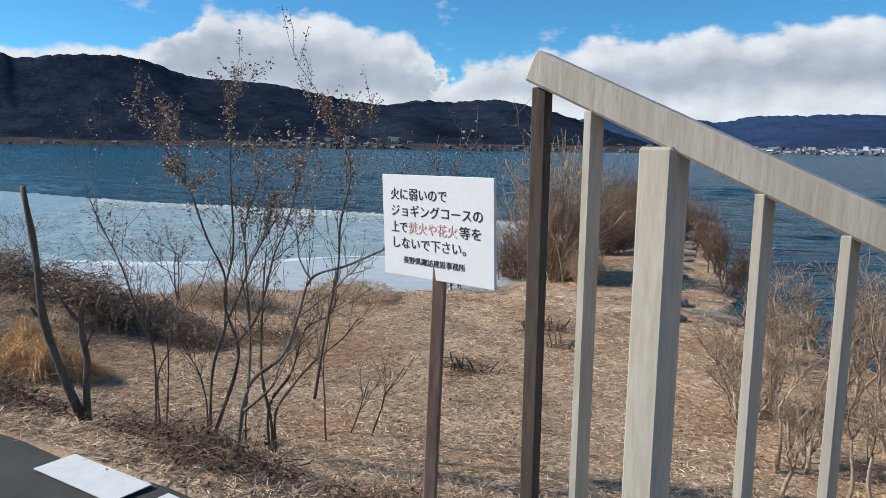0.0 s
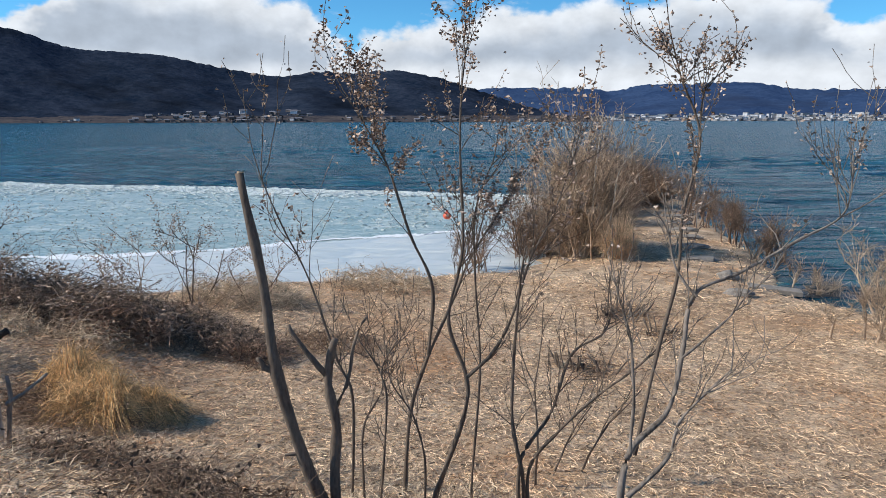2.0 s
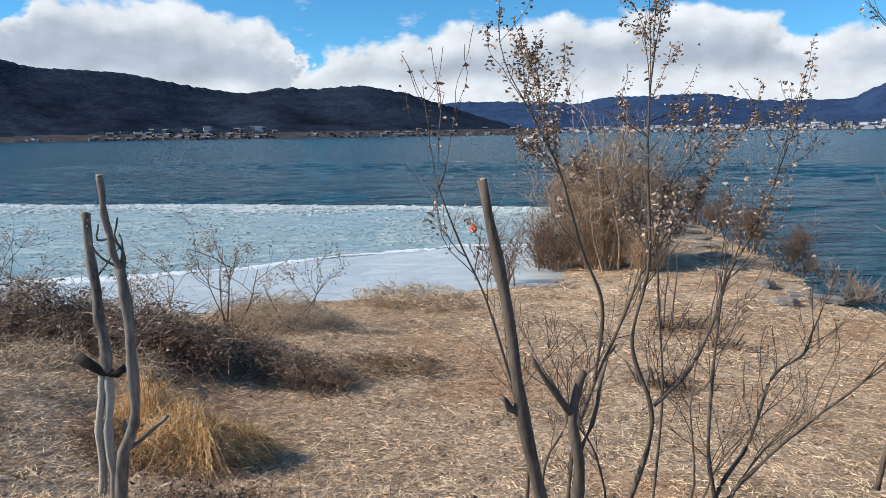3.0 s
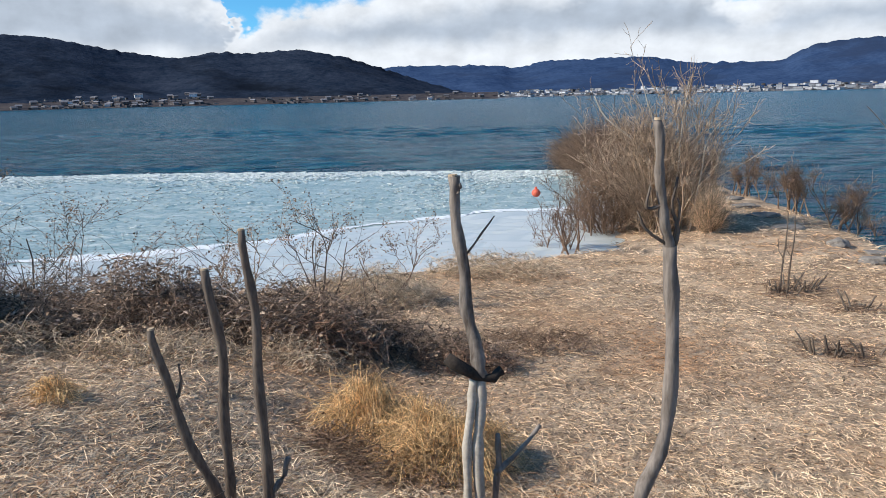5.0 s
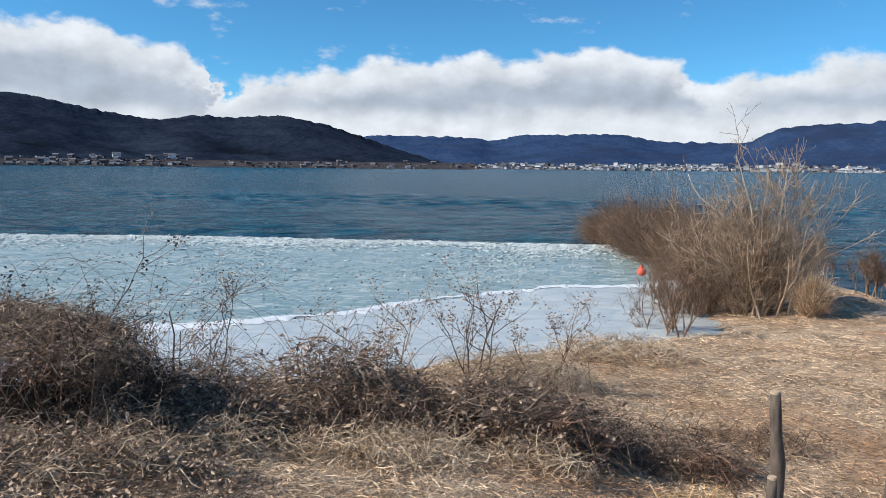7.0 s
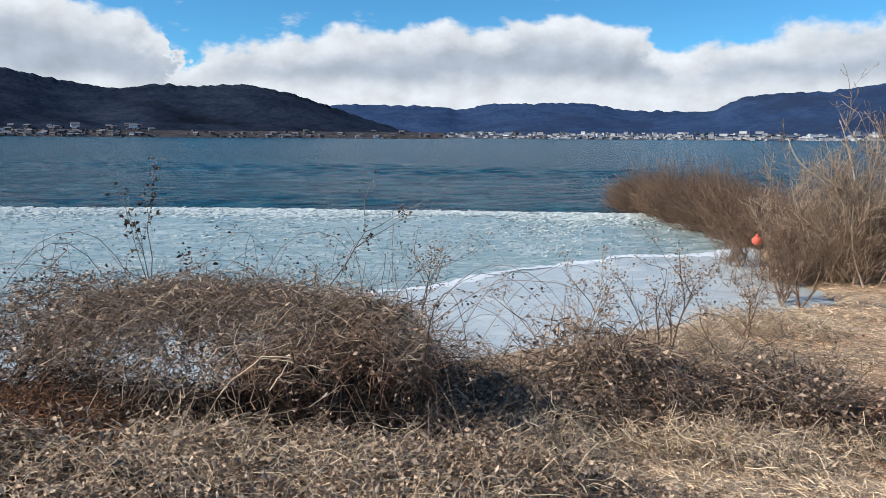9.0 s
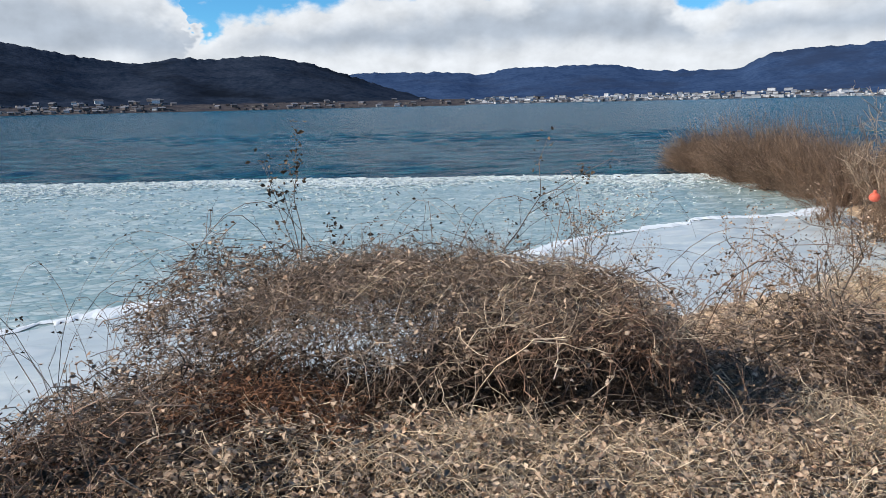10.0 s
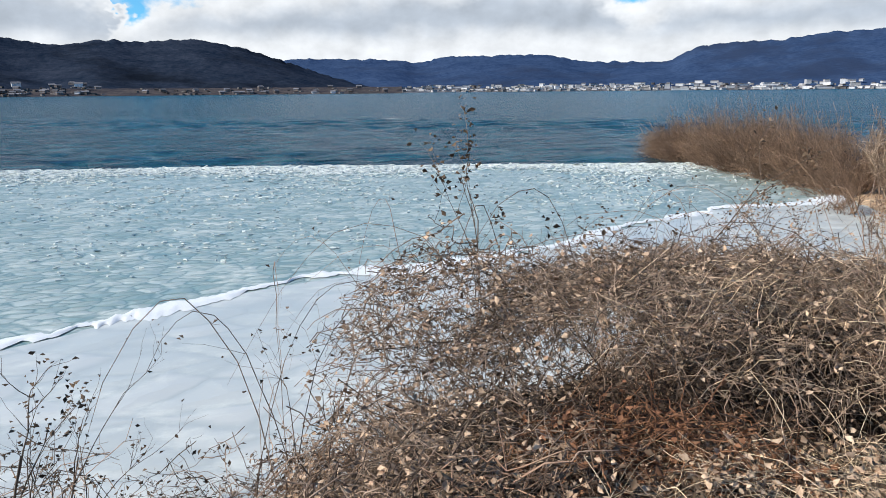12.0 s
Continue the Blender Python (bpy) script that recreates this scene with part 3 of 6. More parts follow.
def sheet_between(name, near, far, n, m, z, thick, mat, label, rough_far, seed):
    """A slab of ice between two lines of (x, y), with an uneven far edge."""
    a, b = bend([(*p, 0) for p in near], n), bend([(*p, 0) for p in far], n)
    r = np.random.default_rng(seed)
    t = np.linspace(0, 1, m)
    g = a[:, None, :] * (1 - t)[None, :, None] + b[:, None, :] * t[None, :, None]
    g[:, -1, 1] += np.abs(r.normal(size=n)) * rough_far
    g[:, :, 2] = z + 0.006 * waver(g[:, :, 0], g[:, :, 1], 2.2, seed)
    g[:, -1, 2] -= thick
    v = g.reshape(-1, 3)
    i, j = np.meshgrid(np.arange(n - 1), np.arange(m - 1), indexing="ij")
    q = i * m + j
    ob = mesh_part(name, v, np.stack((q, q + 1, q + m + 1, q + m), -1).reshape(-1, 4)[:, ::-1], mat)
    tagged(ob, label, "ice", kind="structure")
    return ob


CRACK = [(-60, 8), (-30, 13.2), (-20, 15.6), (-16, 17.3), (-14.4, 18.4), (-11.9, 19.3), (-8.9, 19.8), (-6.5, 21.0), (-3.4, 22.3), (-1.8, 22.95), (1.0, 23.1), (4.2, 24.6)]
EDGE = [(-150, 76), (-70, 58), (-42, 49), (-28.6, 43.2), (-22.4, 40.0), (-16.7, 38.6), (-12.4, 37.8), (-9.6, 36.7), (-4, 35.3), (-0.5, 34.0), (2.2, 33.2), (5.5, 32.6)]
SHORE = [(-60, -4), (-34, 2), (-24, 6), (-18, 8.6), (-15, 9.7), (-12.6, 10.8), (-10.5, 12.4), (-8.5, 14.2), (-6, 15.6), (-3, 16.4), (0.5, 17.2), (4.2, 22)]
sheet_between("ice_sheet_outer", CRACK, EDGE, 240, 40, L + 0.035, 0.03, M_ICE, "broken grey-white drift ice frozen along the shore", 0.35, 3)
sheet_between("ice_sheet_shore", SHORE, CRACK, 160, 14, L + 0.045, 0.004, M_SHELF, "smooth white snow-covered ice beside the bank", 0.02, 4)


def pressure_ridge():
    """A low ragged ridge of pushed-up snow and ice along the crack."""
    p = bend([(*q, L + 0.05) for q in CRACK], 420)
    r = np.random.default_rng(5)
    hgt = 0.012 + 0.03 * np.abs(np.convolve(r.normal(size=420), np.ones(7) / 7, "same"))
    wid = 0.05 + 0.24 * np.abs(np.convolve(r.normal(size=420), np.ones(21) / 21, "same")) * 2.2
    p[:, 1] += 0.9 * np.convolve(r.normal(size=420), np.ones(25) / 25, "same")
    prof = ((-1.3, -0.1), (-0.6, 0.7), (-0.1, 1.0), (0.5, 0.6), (1.3, -0.1))
    rows = []
    for a, h in prof:
        row = p.copy()
        row[:, 1] += a * wid
        row[:, 2] += h * hgt
        rows.append(row)
    v = np.stack(rows, 1).reshape(-1, 3)
    i, j = np.meshgrid(np.arange(419), np.arange(4), indexing="ij")
    b = i * 5 + j
    m = material("packed_white_snow", (0.74, 0.77, 0.80), (0.84, 0.86, 0.88), 4, 0.8, 0.5, 40)
    tagged(mesh_part("ice_ridge", v, np.stack((b, b + 1, b + 6, b + 5), -1).reshape(-1, 4)[:, ::-1], m), "ragged white ridge of snow along the ice crack", "ice", kind="structure")


pressure_ridge()


def drift_plates(n, seed):
    """Broken plates of white ice, thickest along the outer edge of the sheet, thinning towards the shore."""
    e, c = bend([(*q, 0) for q in EDGE], 600), bend([(*q, 0) for q in CRACK], 600)
    r = np.random.default_rng(seed)
    i = r.integers(190, 595, n)
    t = np.where(r.random(n) < 0.72, np.abs(r.normal(size=n)) * 0.10, r.random(n) * 0.9)
    o = e[i] * (1 - t)[:, None] + c[i] * t[:, None] + r.normal(size=(n, 3)) * (0.3, 0.15, 0)
    keep = waver(o[:, 0], o[:, 1], 0.55, 2) + 0.5 * r.normal(size=n) + 0.9 * (t < 0.06) > 0.1
    o, t = o[keep], t[keep]
    n, k = len(o), 6
    ang = np.sort(r.random((n, k)), 1) * 2 * np.pi
    size = r.uniform(0.03, 0.12, n) * (1 + 0.9 * (t < 0.03)) * (1 - 0.6 * np.clip(t * 1.6, 0, 1))
    turn = r.normal(size=n) * 0.4
    dx, dy = np.cos(ang) * size[:, None] * 1.7, np.sin(ang) * size[:, None] * 0.7
    px = o[:, :1] + dx * np.cos(turn)[:, None] - dy * np.sin(turn)[:, None]
    py = o[:, 1:2] + dx * np.sin(turn)[:, None] + dy * np.cos(turn)[:, None]
    tip = r.normal(size=(n, 2)) * 0.10
    pz = L + 0.056 + r.random(n)[:, None] * 0.014 + dx * tip[:, :1] + dy * tip[:, 1:]
    top = np.stack((px, py, pz), -1)
    low = top - (0, 0, 0.02)
    v = np.concatenate((top, low), 1).reshape(-1, 3)
    faces = []
    for q in range(n):
        b_ = q * 2 * k
        faces.append(list(range(b_, b_ + k)))
        faces += [[b_ + j, b_ + k + j, b_ + k + (j + 1) % k, b_ + (j + 1) % k] for j in range(k)]
    m = material("white_drift_ice", (0.54, 0.59, 0.57), (0.80, 0.82, 0.79), 3, 0.6, 0.3, 30, island=0.15)
    tagged(mesh_part("drift_ice", v, faces, m, shade=False), "broken white plates of drift ice along the open water", "ice", kind="stuff")


drift_plates(20000, 6)


# ---------------------------------------------------------------- far shore
def hill(name, profile, r0, r1, mat, label, seed, foot=0.18, eye=1.55):
    """A wooded ridge: sight line heights in degrees by compass bearing, from the shore at r0 up to the crest at r1."""
    a0, a1 = profile[0][0], profile[-1][0]
    na, nr = int((a1 - a0) * 9), 30
    az_ = np.linspace(a0, a1, na)
    knots = bend([(p, q, 0) for p, q in profile], na * 3)
    crest = np.interp(az_, knots[:, 0], knots[:, 1])
    r_ = np.random.default_rng(seed)
    ragged = 0.05 * np.convolve(r_.normal(size=na), np.ones(3) / 3, "same") + 0.03 * np.sin(az_ * 5 + seed)
    t = np.linspace(0, 1.25, nr)
    rr = r0 + (r1 - r0) * t
    A, T = np.meshgrid(np.radians(az_), t, indexing="ij")
    R = np.repeat(rr[None, :], na, 0)
    gully = 0.5 + 0.25 * np.sin(A * 19 + 2.2 * np.sin(A * 11 + seed) + 2 * T)
    up = np.where(T <= 1, foot * T + (1 - foot) * T ** (1.2 + 0.9 * gully), 1 - (T - 1) * 2.2)
    H = eye - L + np.tan(np.radians(np.maximum(crest, 0.02)))[:, None] * r1
    z = L - 0.3 + H * up + 0.03 * H * waver(A * 40, T * 5, 1.7, seed) * np.sin(T * 3.14).clip(0)
    z += np.tan(np.radians(ragged))[:, None] * r1 * smooth(T, 0.9, 1.0)
    z[:, 0] = L - 2
    v = np.stack((R * np.sin(A) - 6, R * np.cos(A) + 4, z), -1).reshape(-1, 3)
    i, j = np.meshgrid(np.arange(na - 1), np.arange(nr - 1), indexing="ij")
    b = i * nr + j
    ob = mesh_part(name, v, np.stack((b, b + 1, b + nr + 1, b + nr), -1).reshape(-1, 4)[:, ::-1], mat)
    return tagged(ob, label, "hill", kind="structure")


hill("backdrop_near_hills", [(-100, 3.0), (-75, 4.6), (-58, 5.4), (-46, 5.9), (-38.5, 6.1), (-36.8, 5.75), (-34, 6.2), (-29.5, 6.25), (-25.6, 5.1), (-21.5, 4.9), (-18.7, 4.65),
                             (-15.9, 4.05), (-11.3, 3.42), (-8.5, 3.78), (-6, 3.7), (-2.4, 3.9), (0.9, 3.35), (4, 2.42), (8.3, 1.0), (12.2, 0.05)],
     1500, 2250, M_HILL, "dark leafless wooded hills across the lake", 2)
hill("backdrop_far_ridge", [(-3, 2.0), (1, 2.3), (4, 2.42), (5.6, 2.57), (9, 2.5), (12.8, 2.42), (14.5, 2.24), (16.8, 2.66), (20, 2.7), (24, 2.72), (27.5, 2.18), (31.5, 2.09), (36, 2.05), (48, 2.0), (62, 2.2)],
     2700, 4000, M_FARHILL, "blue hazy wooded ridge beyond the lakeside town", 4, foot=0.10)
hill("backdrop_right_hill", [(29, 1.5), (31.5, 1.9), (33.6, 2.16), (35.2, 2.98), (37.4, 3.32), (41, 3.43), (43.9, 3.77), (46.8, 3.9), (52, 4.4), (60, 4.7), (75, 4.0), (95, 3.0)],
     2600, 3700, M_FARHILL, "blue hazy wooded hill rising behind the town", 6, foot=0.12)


def building(w, d, h, gable, wall_mat):
    ob = thing("house", (0, 0, 0), "small pale building in a lakeside town across the water", "building", "town across the lake")
    bm = bmesh.new()
    bmesh.ops.create_cube(bm, size=1, matrix=Matrix.Translation((0, 0, h / 2)) @ Matrix.Diagonal((w, d, h, 1)))
    part("wall", bm, wall_mat, ob)
    bm = bmesh.new()
    o = 0.6
    pts = [(-w / 2 - o, -d / 2 - o, h), (w / 2 + o, -d / 2 - o, h), (w / 2 + o, d / 2 + o, h), (-w / 2 - o, d / 2 + o, h)]
    low = [bm.verts.new(p) for p in pts]
    if gable:
        top = [bm.verts.new(p) for p in ((-w / 2 - o, 0, h + d * 0.32), (w / 2 + o, 0, h + d * 0.32))]
        for f in ((low[0], low[1], top[1], top[0]), (low[2], low[3], top[0], top[1]), (low[1], low[2], top[1]), (low[3], low[0], top[0]), (low[3], low[2], low[1], low[0])):
            bm.faces.new(f)
    else:
        top = [bm.verts.new((p[0], p[1], h + 0.9)) for p in pts]
        for i in range(4):
            bm.faces.new((low[i], low[(i + 1) % 4], top[(i + 1) % 4], top[i]))
        bm.faces.new(top)
        bm.faces.new(low[::-1])
    part("roof", bm, M_ROOF, ob)
    return ob


KINDS = [building(15, 10, 6, True, M_HOUSE), building(26, 14, 9, False, M_HOUSE), building(48, 16, 6, False, M_HOUSE), building(16, 14, 15, False, M_HOUSE),
         building(10, 7, 4, True, M_CLAY), building(9, 7, 4, True, M_HOUSE)]


def settle(n, a0, a1, r0, r1, rise, weights, lean=0.0):
    r = np.random.default_rng(n)
    for _ in range(n):
        a = radians(a0 + (a1 - a0) * r.random() ** (1 - lean))
        q = r.random() ** 1.7
        d = r0 + (r1 - r0) * q
        k = KINDS[r.choice(len(KINDS), p=weights)]
        copy_thing(k, pose(d * math.sin(a) - 6, d * math.cos(a) + 4, L + 0.4 + rise * q, 0, 0, -math.degrees(a) + r.uniform(-40, 40)))


settle(105, 14, 33, 2560, 2860, 22, (0.22, 0.26, 0.16, 0.08, 0.08, 0.2), 0.2)
settle(70, 33, 52, 2450, 2760, 24, (0.2, 0.24, 0.22, 0.08, 0.08, 0.18))
settle(50, -21, -9, 1475, 1600, 22, (0.02, 0.0, 0.0, 0.0, 0.90, 0.08))
settle(22, -7, 13, 1475, 1560, 12, (0.04, 0.0, 0.0, 0.0, 0.84, 0.12))
settle(9, -42, -19, 1475, 1500, 4, (0.05, 0, 0, 0, 0.75, 0.2))
for k_ in KINDS:
    d_ = 2600 + 10 * KINDS.index(k_)
    k_.location = (d_ * math.sin(0.45) - 6, d_ * math.cos(0.45) + 4 + 30 * KINDS.index(k_), L + 1)

# strip of low shore, fields and roads in front of the far ridges
for nm, a0, a1, r0_, r1_, h0, mt, lab in (("shore_strip_town", 10, 60, 2440, 2900, 16, M_FIELD, "pale low shore with fields below the town"),
                                     ("shore_strip_village", -60, 13, 1462, 1610, 14, M_PLOTS, "brown low shore with village plots")):
    aa = np.radians(np.linspace(a0, a1, 160))
    tt = np.linspace(0, 1, 8)
    A, T = np.meshgrid(aa, tt, indexing="ij")
    R = r0_ + (r1_ - r0_) * T
    z = L + 0.3 + h0 * T + 0.5 * np.sin(A * 300 + T * 9)
    z[:, 0] = L - 0.5
    v = np.stack((R * np.sin(A) - 6, R * np.cos(A) + 4, z), -1).reshape(-1, 3)
    i, j = np.meshgrid(np.arange(159), np.arange(7), indexing="ij")
    b = i * 8 + j
    tagged(mesh_part(nm, v, np.stack((b, b + 1, b + 9, b + 8), -1).reshape(-1, 4)[:, ::-1], mt), lab, "far shore", kind="structure")


def town_clutter(rows, low, high, label):
    """The crowd of small houses, sheds and walls between the larger buildings."""
    rn = np.random.default_rng(17)
    vs_, fs_ = [], []
    corner = np.array([(-1, -1, 0), (1, -1, 0), (1, 1, 0), (-1, 1, 0), (-1, -1, 1), (1, -1, 1), (1, 1, 1), (-1, 1, 1)], float)
    quad = np.array([(0, 1, 5, 4), (1, 2, 6, 5), (2, 3, 7, 6), (3, 0, 4, 7), (4, 5, 6, 7)])
    for n, a0, a1, r0, r1, rise, w, h in rows:
        for _ in range(n):
            a, q, t = radians(rn.uniform(a0, a1)), rn.random() ** 1.5, rn.uniform(0, 3.1)
            d = r0 + (r1 - r0) * q
            c = corner * (w * rn.uniform(0.5, 1.8), w * rn.uniform(0.5, 1.2), h * rn.uniform(0.6, 1.5))
            x = c[:, 0] * math.cos(t) - c[:, 1] * math.sin(t) + d * math.sin(a) - 6
            y = c[:, 0] * math.sin(t) + c[:, 1] * math.cos(t) + d * math.cos(a) + 4
            fs_.append(quad + 8 * len(vs_))
            vs_.append(np.stack((x, y, c[:, 2] + L + 0.2 + rise * q), -1))
    m = material("mixed_house_walls", low, high, 0.03, 0.8, 0, 0.2, third=(0.10, 0.085, 0.085), island=0.8)
    tagged(mesh_part("town_clutter", np.concatenate(vs_), np.concatenate(fs_), m, shade=False), label, "houses", kind="stuff")


town_clutter(((420, 12, 52, 2450, 2880, 22, 7, 5),), (0.10, 0.095, 0.095), (0.50, 0.50, 0.51), "crowd of small pale houses on the far shore")
town_clutter(((110, -21, -9, 1470, 1620, 16, 3.6, 2.6), (60, -9, 13, 1470, 1580, 12, 3.2, 2.4), (14, -45, -20, 1470, 1520, 4, 3.2, 2.4)), (0.05, 0.048, 0.052), (0.24, 0.22, 0.21), "crowd of brown village houses below the hills")


# ---------------------------------------------------------------- sign by the path
def warning_sign():
    tl, tr, bl = Vector((-0.012, 3.233, 1.657)), Vector((0.386, 2.952, 1.661)), Vector((-0.009, 3.247, 1.300))
    ax = (tr - tl).normalized()
    up = (tl - bl).normalized()
    nrm = ax.cross(up).normalized()
    up = nrm.cross(ax).normalized()
    w, h = (tr - tl).length, 0.345
    mid = tl + ax * w / 2 - up * h / 2
    face = Matrix((ax, up, nrm)).transposed().to_4x4()
    foot = Vector((0.17, 3.06, 0)) + Vector((0.03, 0.02, 0))
    foot.z = float(ground_z(foot.x, foot.y))
    ob = thing("warning_sign", foot, "white Japanese notice board on a brown timber stake", "sign")
    bm = bmesh.new()
    box(bm, (w, h, 0.012), Matrix.Translation(mid - foot) @ face)
    part("board", bm, M_BOARD, ob)
    bm = bmesh.new()
    top = mid - up * 0.02 - nrm * 0.026
    low = foot + Vector((-0.035, -0.01, -0.1))
    axis_ = (top - low)
    m = Matrix.Translation((top + low) / 2 - foot) @ axis_.to_track_quat("Z", "Y").to_matrix().to_4x4() @ pose(0, 0, 0, 0, 0, 34)
    box(bm, (0.042, 0.036, axis_.length), m)
    part("stake", bm, M_STAKE, ob, "brown squared timber stake")

    def words(text, x, y, size, mat, name="lettering", fit_width=None):
        cu = bpy.data.curves.new(name, "FONT")
        cu.body, cu.size, cu.align_x = text, size, "LEFT"
        cu.extrude = 0.0006
        tmp = bpy.data.objects.new("tmp_text", cu)
        scene.collection.objects.link(tmp)
        bpy.context.view_layer.update()
        dg = bpy.context.evaluated_depsgraph_get()
        me = bpy.data.meshes.new_from_object(tmp.evaluated_get(dg))
        bpy.data.objects.remove(tmp)
        xs = [q.co.x for q in me.vertices]
        sx = fit_width / (max(xs) - min(xs)) if fit_width and xs else 1.0
        me.name = name
        me.materials.clear()
        me.materials.append(mat)
        t = new(name, me)
        t.parent = ob
        t.matrix_local = Matrix.Translation(mid - foot + ax * x + up * y + nrm * 0.0072) @ face @ Matrix.Diagonal((sx, 1, 1, 1))
        return t

    s = 0.043
    words("火に弱いので", -0.205, 0.092, s, M_INK, fit_width=0.255)
    words("ジョギングコースの", -0.205, 0.036, s, M_INK, fit_width=0.40)
    words("上で", -0.205, -0.020, s, M_INK, fit_width=0.075)
    words("焚火や花火", -0.122, -0.020, s, M_RED, fit_width=0.215)
    words("等を", 0.103, -0.020, s, M_INK, fit_width=0.088)
    words("しないで下さい。", -0.205, -0.074, s, M_INK, fit_width=0.325)
    words("長野県諏訪建設事務所", -0.15, -0.126, 0.026, M_INK, fit_width=0.275)
    return ob


warning_sign()


# ---------------------------------------------------------------- sloping timber railing
def railing():
    x, y = place(1.74, 0.5)
    ob = thing("timber_railing", (float(x), float(y), float(path_z(0.5))), "weathered cream timber railing with a sloping cap", "railing")
    turn = Matrix(((WAY[0], OUT[0], 0), (WAY[1], OUT[1], 0), (0, 0, 1))).to_4x4()
    top = lambda v: 2.035 + 0.457 * (v - 0.885)
    og = ob.location

    def upright(name, v0, v1, u0, u1, drop, mat=M_RAIL, spin=14):
        bm = bmesh.new()
        z1, z0 = top((v0 + v1) / 2) - drop, float(path_z(v0)) - 0.06
        x, y = place((u0 + u1) / 2, (v0 + v1) / 2)
        box(bm, (abs(v1 - v0), u1 - u0, z1 - z0), Matrix.Translation(Vector((float(x), float(y), (z0 + z1) / 2)) - og) @ turn @ pose(0, 0, 0, 0, 0, spin))
        part(name, bm, mat, ob)

    v_hi, v_lo = 0.885, -1.35
    bm = bmesh.new()
    ln = (v_hi - v_lo) / math.cos(math.atan(0.457))
    x, y = place(1.745, (v_hi + v_lo) / 2)
    m = Matrix.Translation(Vector((float(x), float(y), top((v_hi + v_lo) / 2) - 0.055)) - og) @ turn @ pose(0, 0, 0, 0, -math.degrees(math.atan(0.457)), 0)
    box(bm, (ln, 0.085, 0.088), m)
    part("cap_rail", bm, M_RAIL, ob)
    # the end post is a darker brown than the other uprights
    upright("post", 0.885, 0.84, 1.72, 1.765, 0.105, M_DARKTIMBER, 0)
    upright("baluster", 0.715, 0.69, 1.705, 1.765, 0.1)
    upright("post", 0.560, 0.462, 1.695, 1.79, 0.105)
    upright("baluster", 0.276, 0.251, 1.705, 1.765, 0.1)
    upright("baluster", 0.09, 0.066, 1.705, 1.765, 0.1)
    upright("baluster", -0.12, -0.145, 1.705, 1.765, 0.1)
    upright("post", -0.35, -0.45, 1.695, 1.79, 0.105)
    upright("baluster", -0.68, -0.705, 1.705, 1.765, 0.1)
    upright("baluster", -0.95, -0.975, 1.705, 1.765, 0.1)
    upright("post", -1.2, -1.3, 1.695, 1.79, 0.105)


railing()


# ---------------------------------------------------------------- lopped saplings
def sapling(label, foot, group="lopped saplings"):
    z = float(ground_z(foot[0], foot[1]))
    return thing("lopped_sapling", (foot[0], foot[1], z - 0.03), label, "sapling", group)


def on_ground(x, y, dz=-0.05):
    return (x, y, float(ground_z(x, y)) + dz)


def cut_top(ob, at, way, r):
    bm = bmesh.new()
    m = Matrix.Translation(Vector(at) - ob.location) @ Vector(way).to_track_quat("Z", "Y").to_matrix().to_4x4()
    bmesh.ops.create_cone(bm, cap_ends=True, segments=10, radius1=r * 1.02, radius2=r * 0.94, depth=0.008, matrix=m)
    part("cut_face", bm, M_CUT, ob, "pale sawn end")


s = sapling("dark forked sapling lopped at head height beside the path", (-2.70, 5.58))
limb(s, "stem", [on_ground(-2.70, 5.58), (-2.74, 5.57, -0.35), (-2.89, 5.53, 0.02), (-2.98, 5.50, 0.48), (-3.05, 5.53, 0.92), (-3.13, 5.57, 1.43)], 0.034, 0.017, M_BARK)
limb(s, "stem", [(-2.74, 5.57, -0.35), (-2.73, 5.58, 0.0), (-2.73, 5.58, 0.25), (-2.76, 5.58, 0.45), (-2.71, 5.58, 0.62)], 0.026, 0.017, M_BARK)
limb(s, "branch", [(-2.98, 5.50, 0.48), (-3.03, 5.49, 0.50), (-3.07, 5.48, 0.56)], 0.016, 0.010, M_BARK, 7, 6)
limb(s, "branch", [(-2.76, 5.58, 0.43), (-2.88, 5.56, 0.60), (-2.94, 5.56, 0.70)], 0.014, 0.007, M_BARK, 7, 6)
limb(s, "branch", [(-2.73, 5.58, 0.25), (-2.66, 5.60, 0.40), (-2.62, 5.61, 0.62), (-2.56, 5.63, 0.72)], 0.010, 0.005, M_BARK, 7, 8)
limb(s, "branch", [(-2.91, 5.53, 0.05), (-2.97, 5.51, 0.05)], 0.010, 0.006, M_BARK, 7, 4)
cut_top(s, (-3.13, 5.57, 1.435), (-0.08, 0.04, 0.5), 0.017)

s = sapling("tall grey lopped sapling with small twigs near its top", (-4.80, 5.99))
limb(s, "stem", [on_ground(-4.82, 5.99), (-4.79, 5.99, 0.10), (-4.72, 5.98, 0.30), (-4.69, 5.975, 0.55), (-4.70, 5.98, 0.80), (-4.71, 5.98, 1.04)], 0.022, 0.021, M_GREYWOOD)
limb(s, "stem", [(-4.715, 5.98, 1.03), (-4.75, 5.98, 1.20), (-4.77, 5.985, 1.45)], 0.015, 0.013, M_GREYWOOD)
limb(s, "branch", [(-4.70, 5.98, 1.04), (-4.69, 5.98, 1.10), (-4.72, 5.97, 1.18), (-4.70, 5.97, 1.27)], 0.008, 0.003, M_BARK, 6, 8)
limb(s, "branch", [(-4.74, 5.98, 1.18), (-4.80, 5.98, 1.17), (-4.79, 5.98, 1.24)], 0.006, 0.003, M_BARK, 6, 7)
limb(s, "branch", [(-4.73, 5.98, 1.05), (-4.80, 5.98, 1.10), (-4.83, 5.98, 1.16)], 0.006, 0.003, M_BARK, 6, 7)
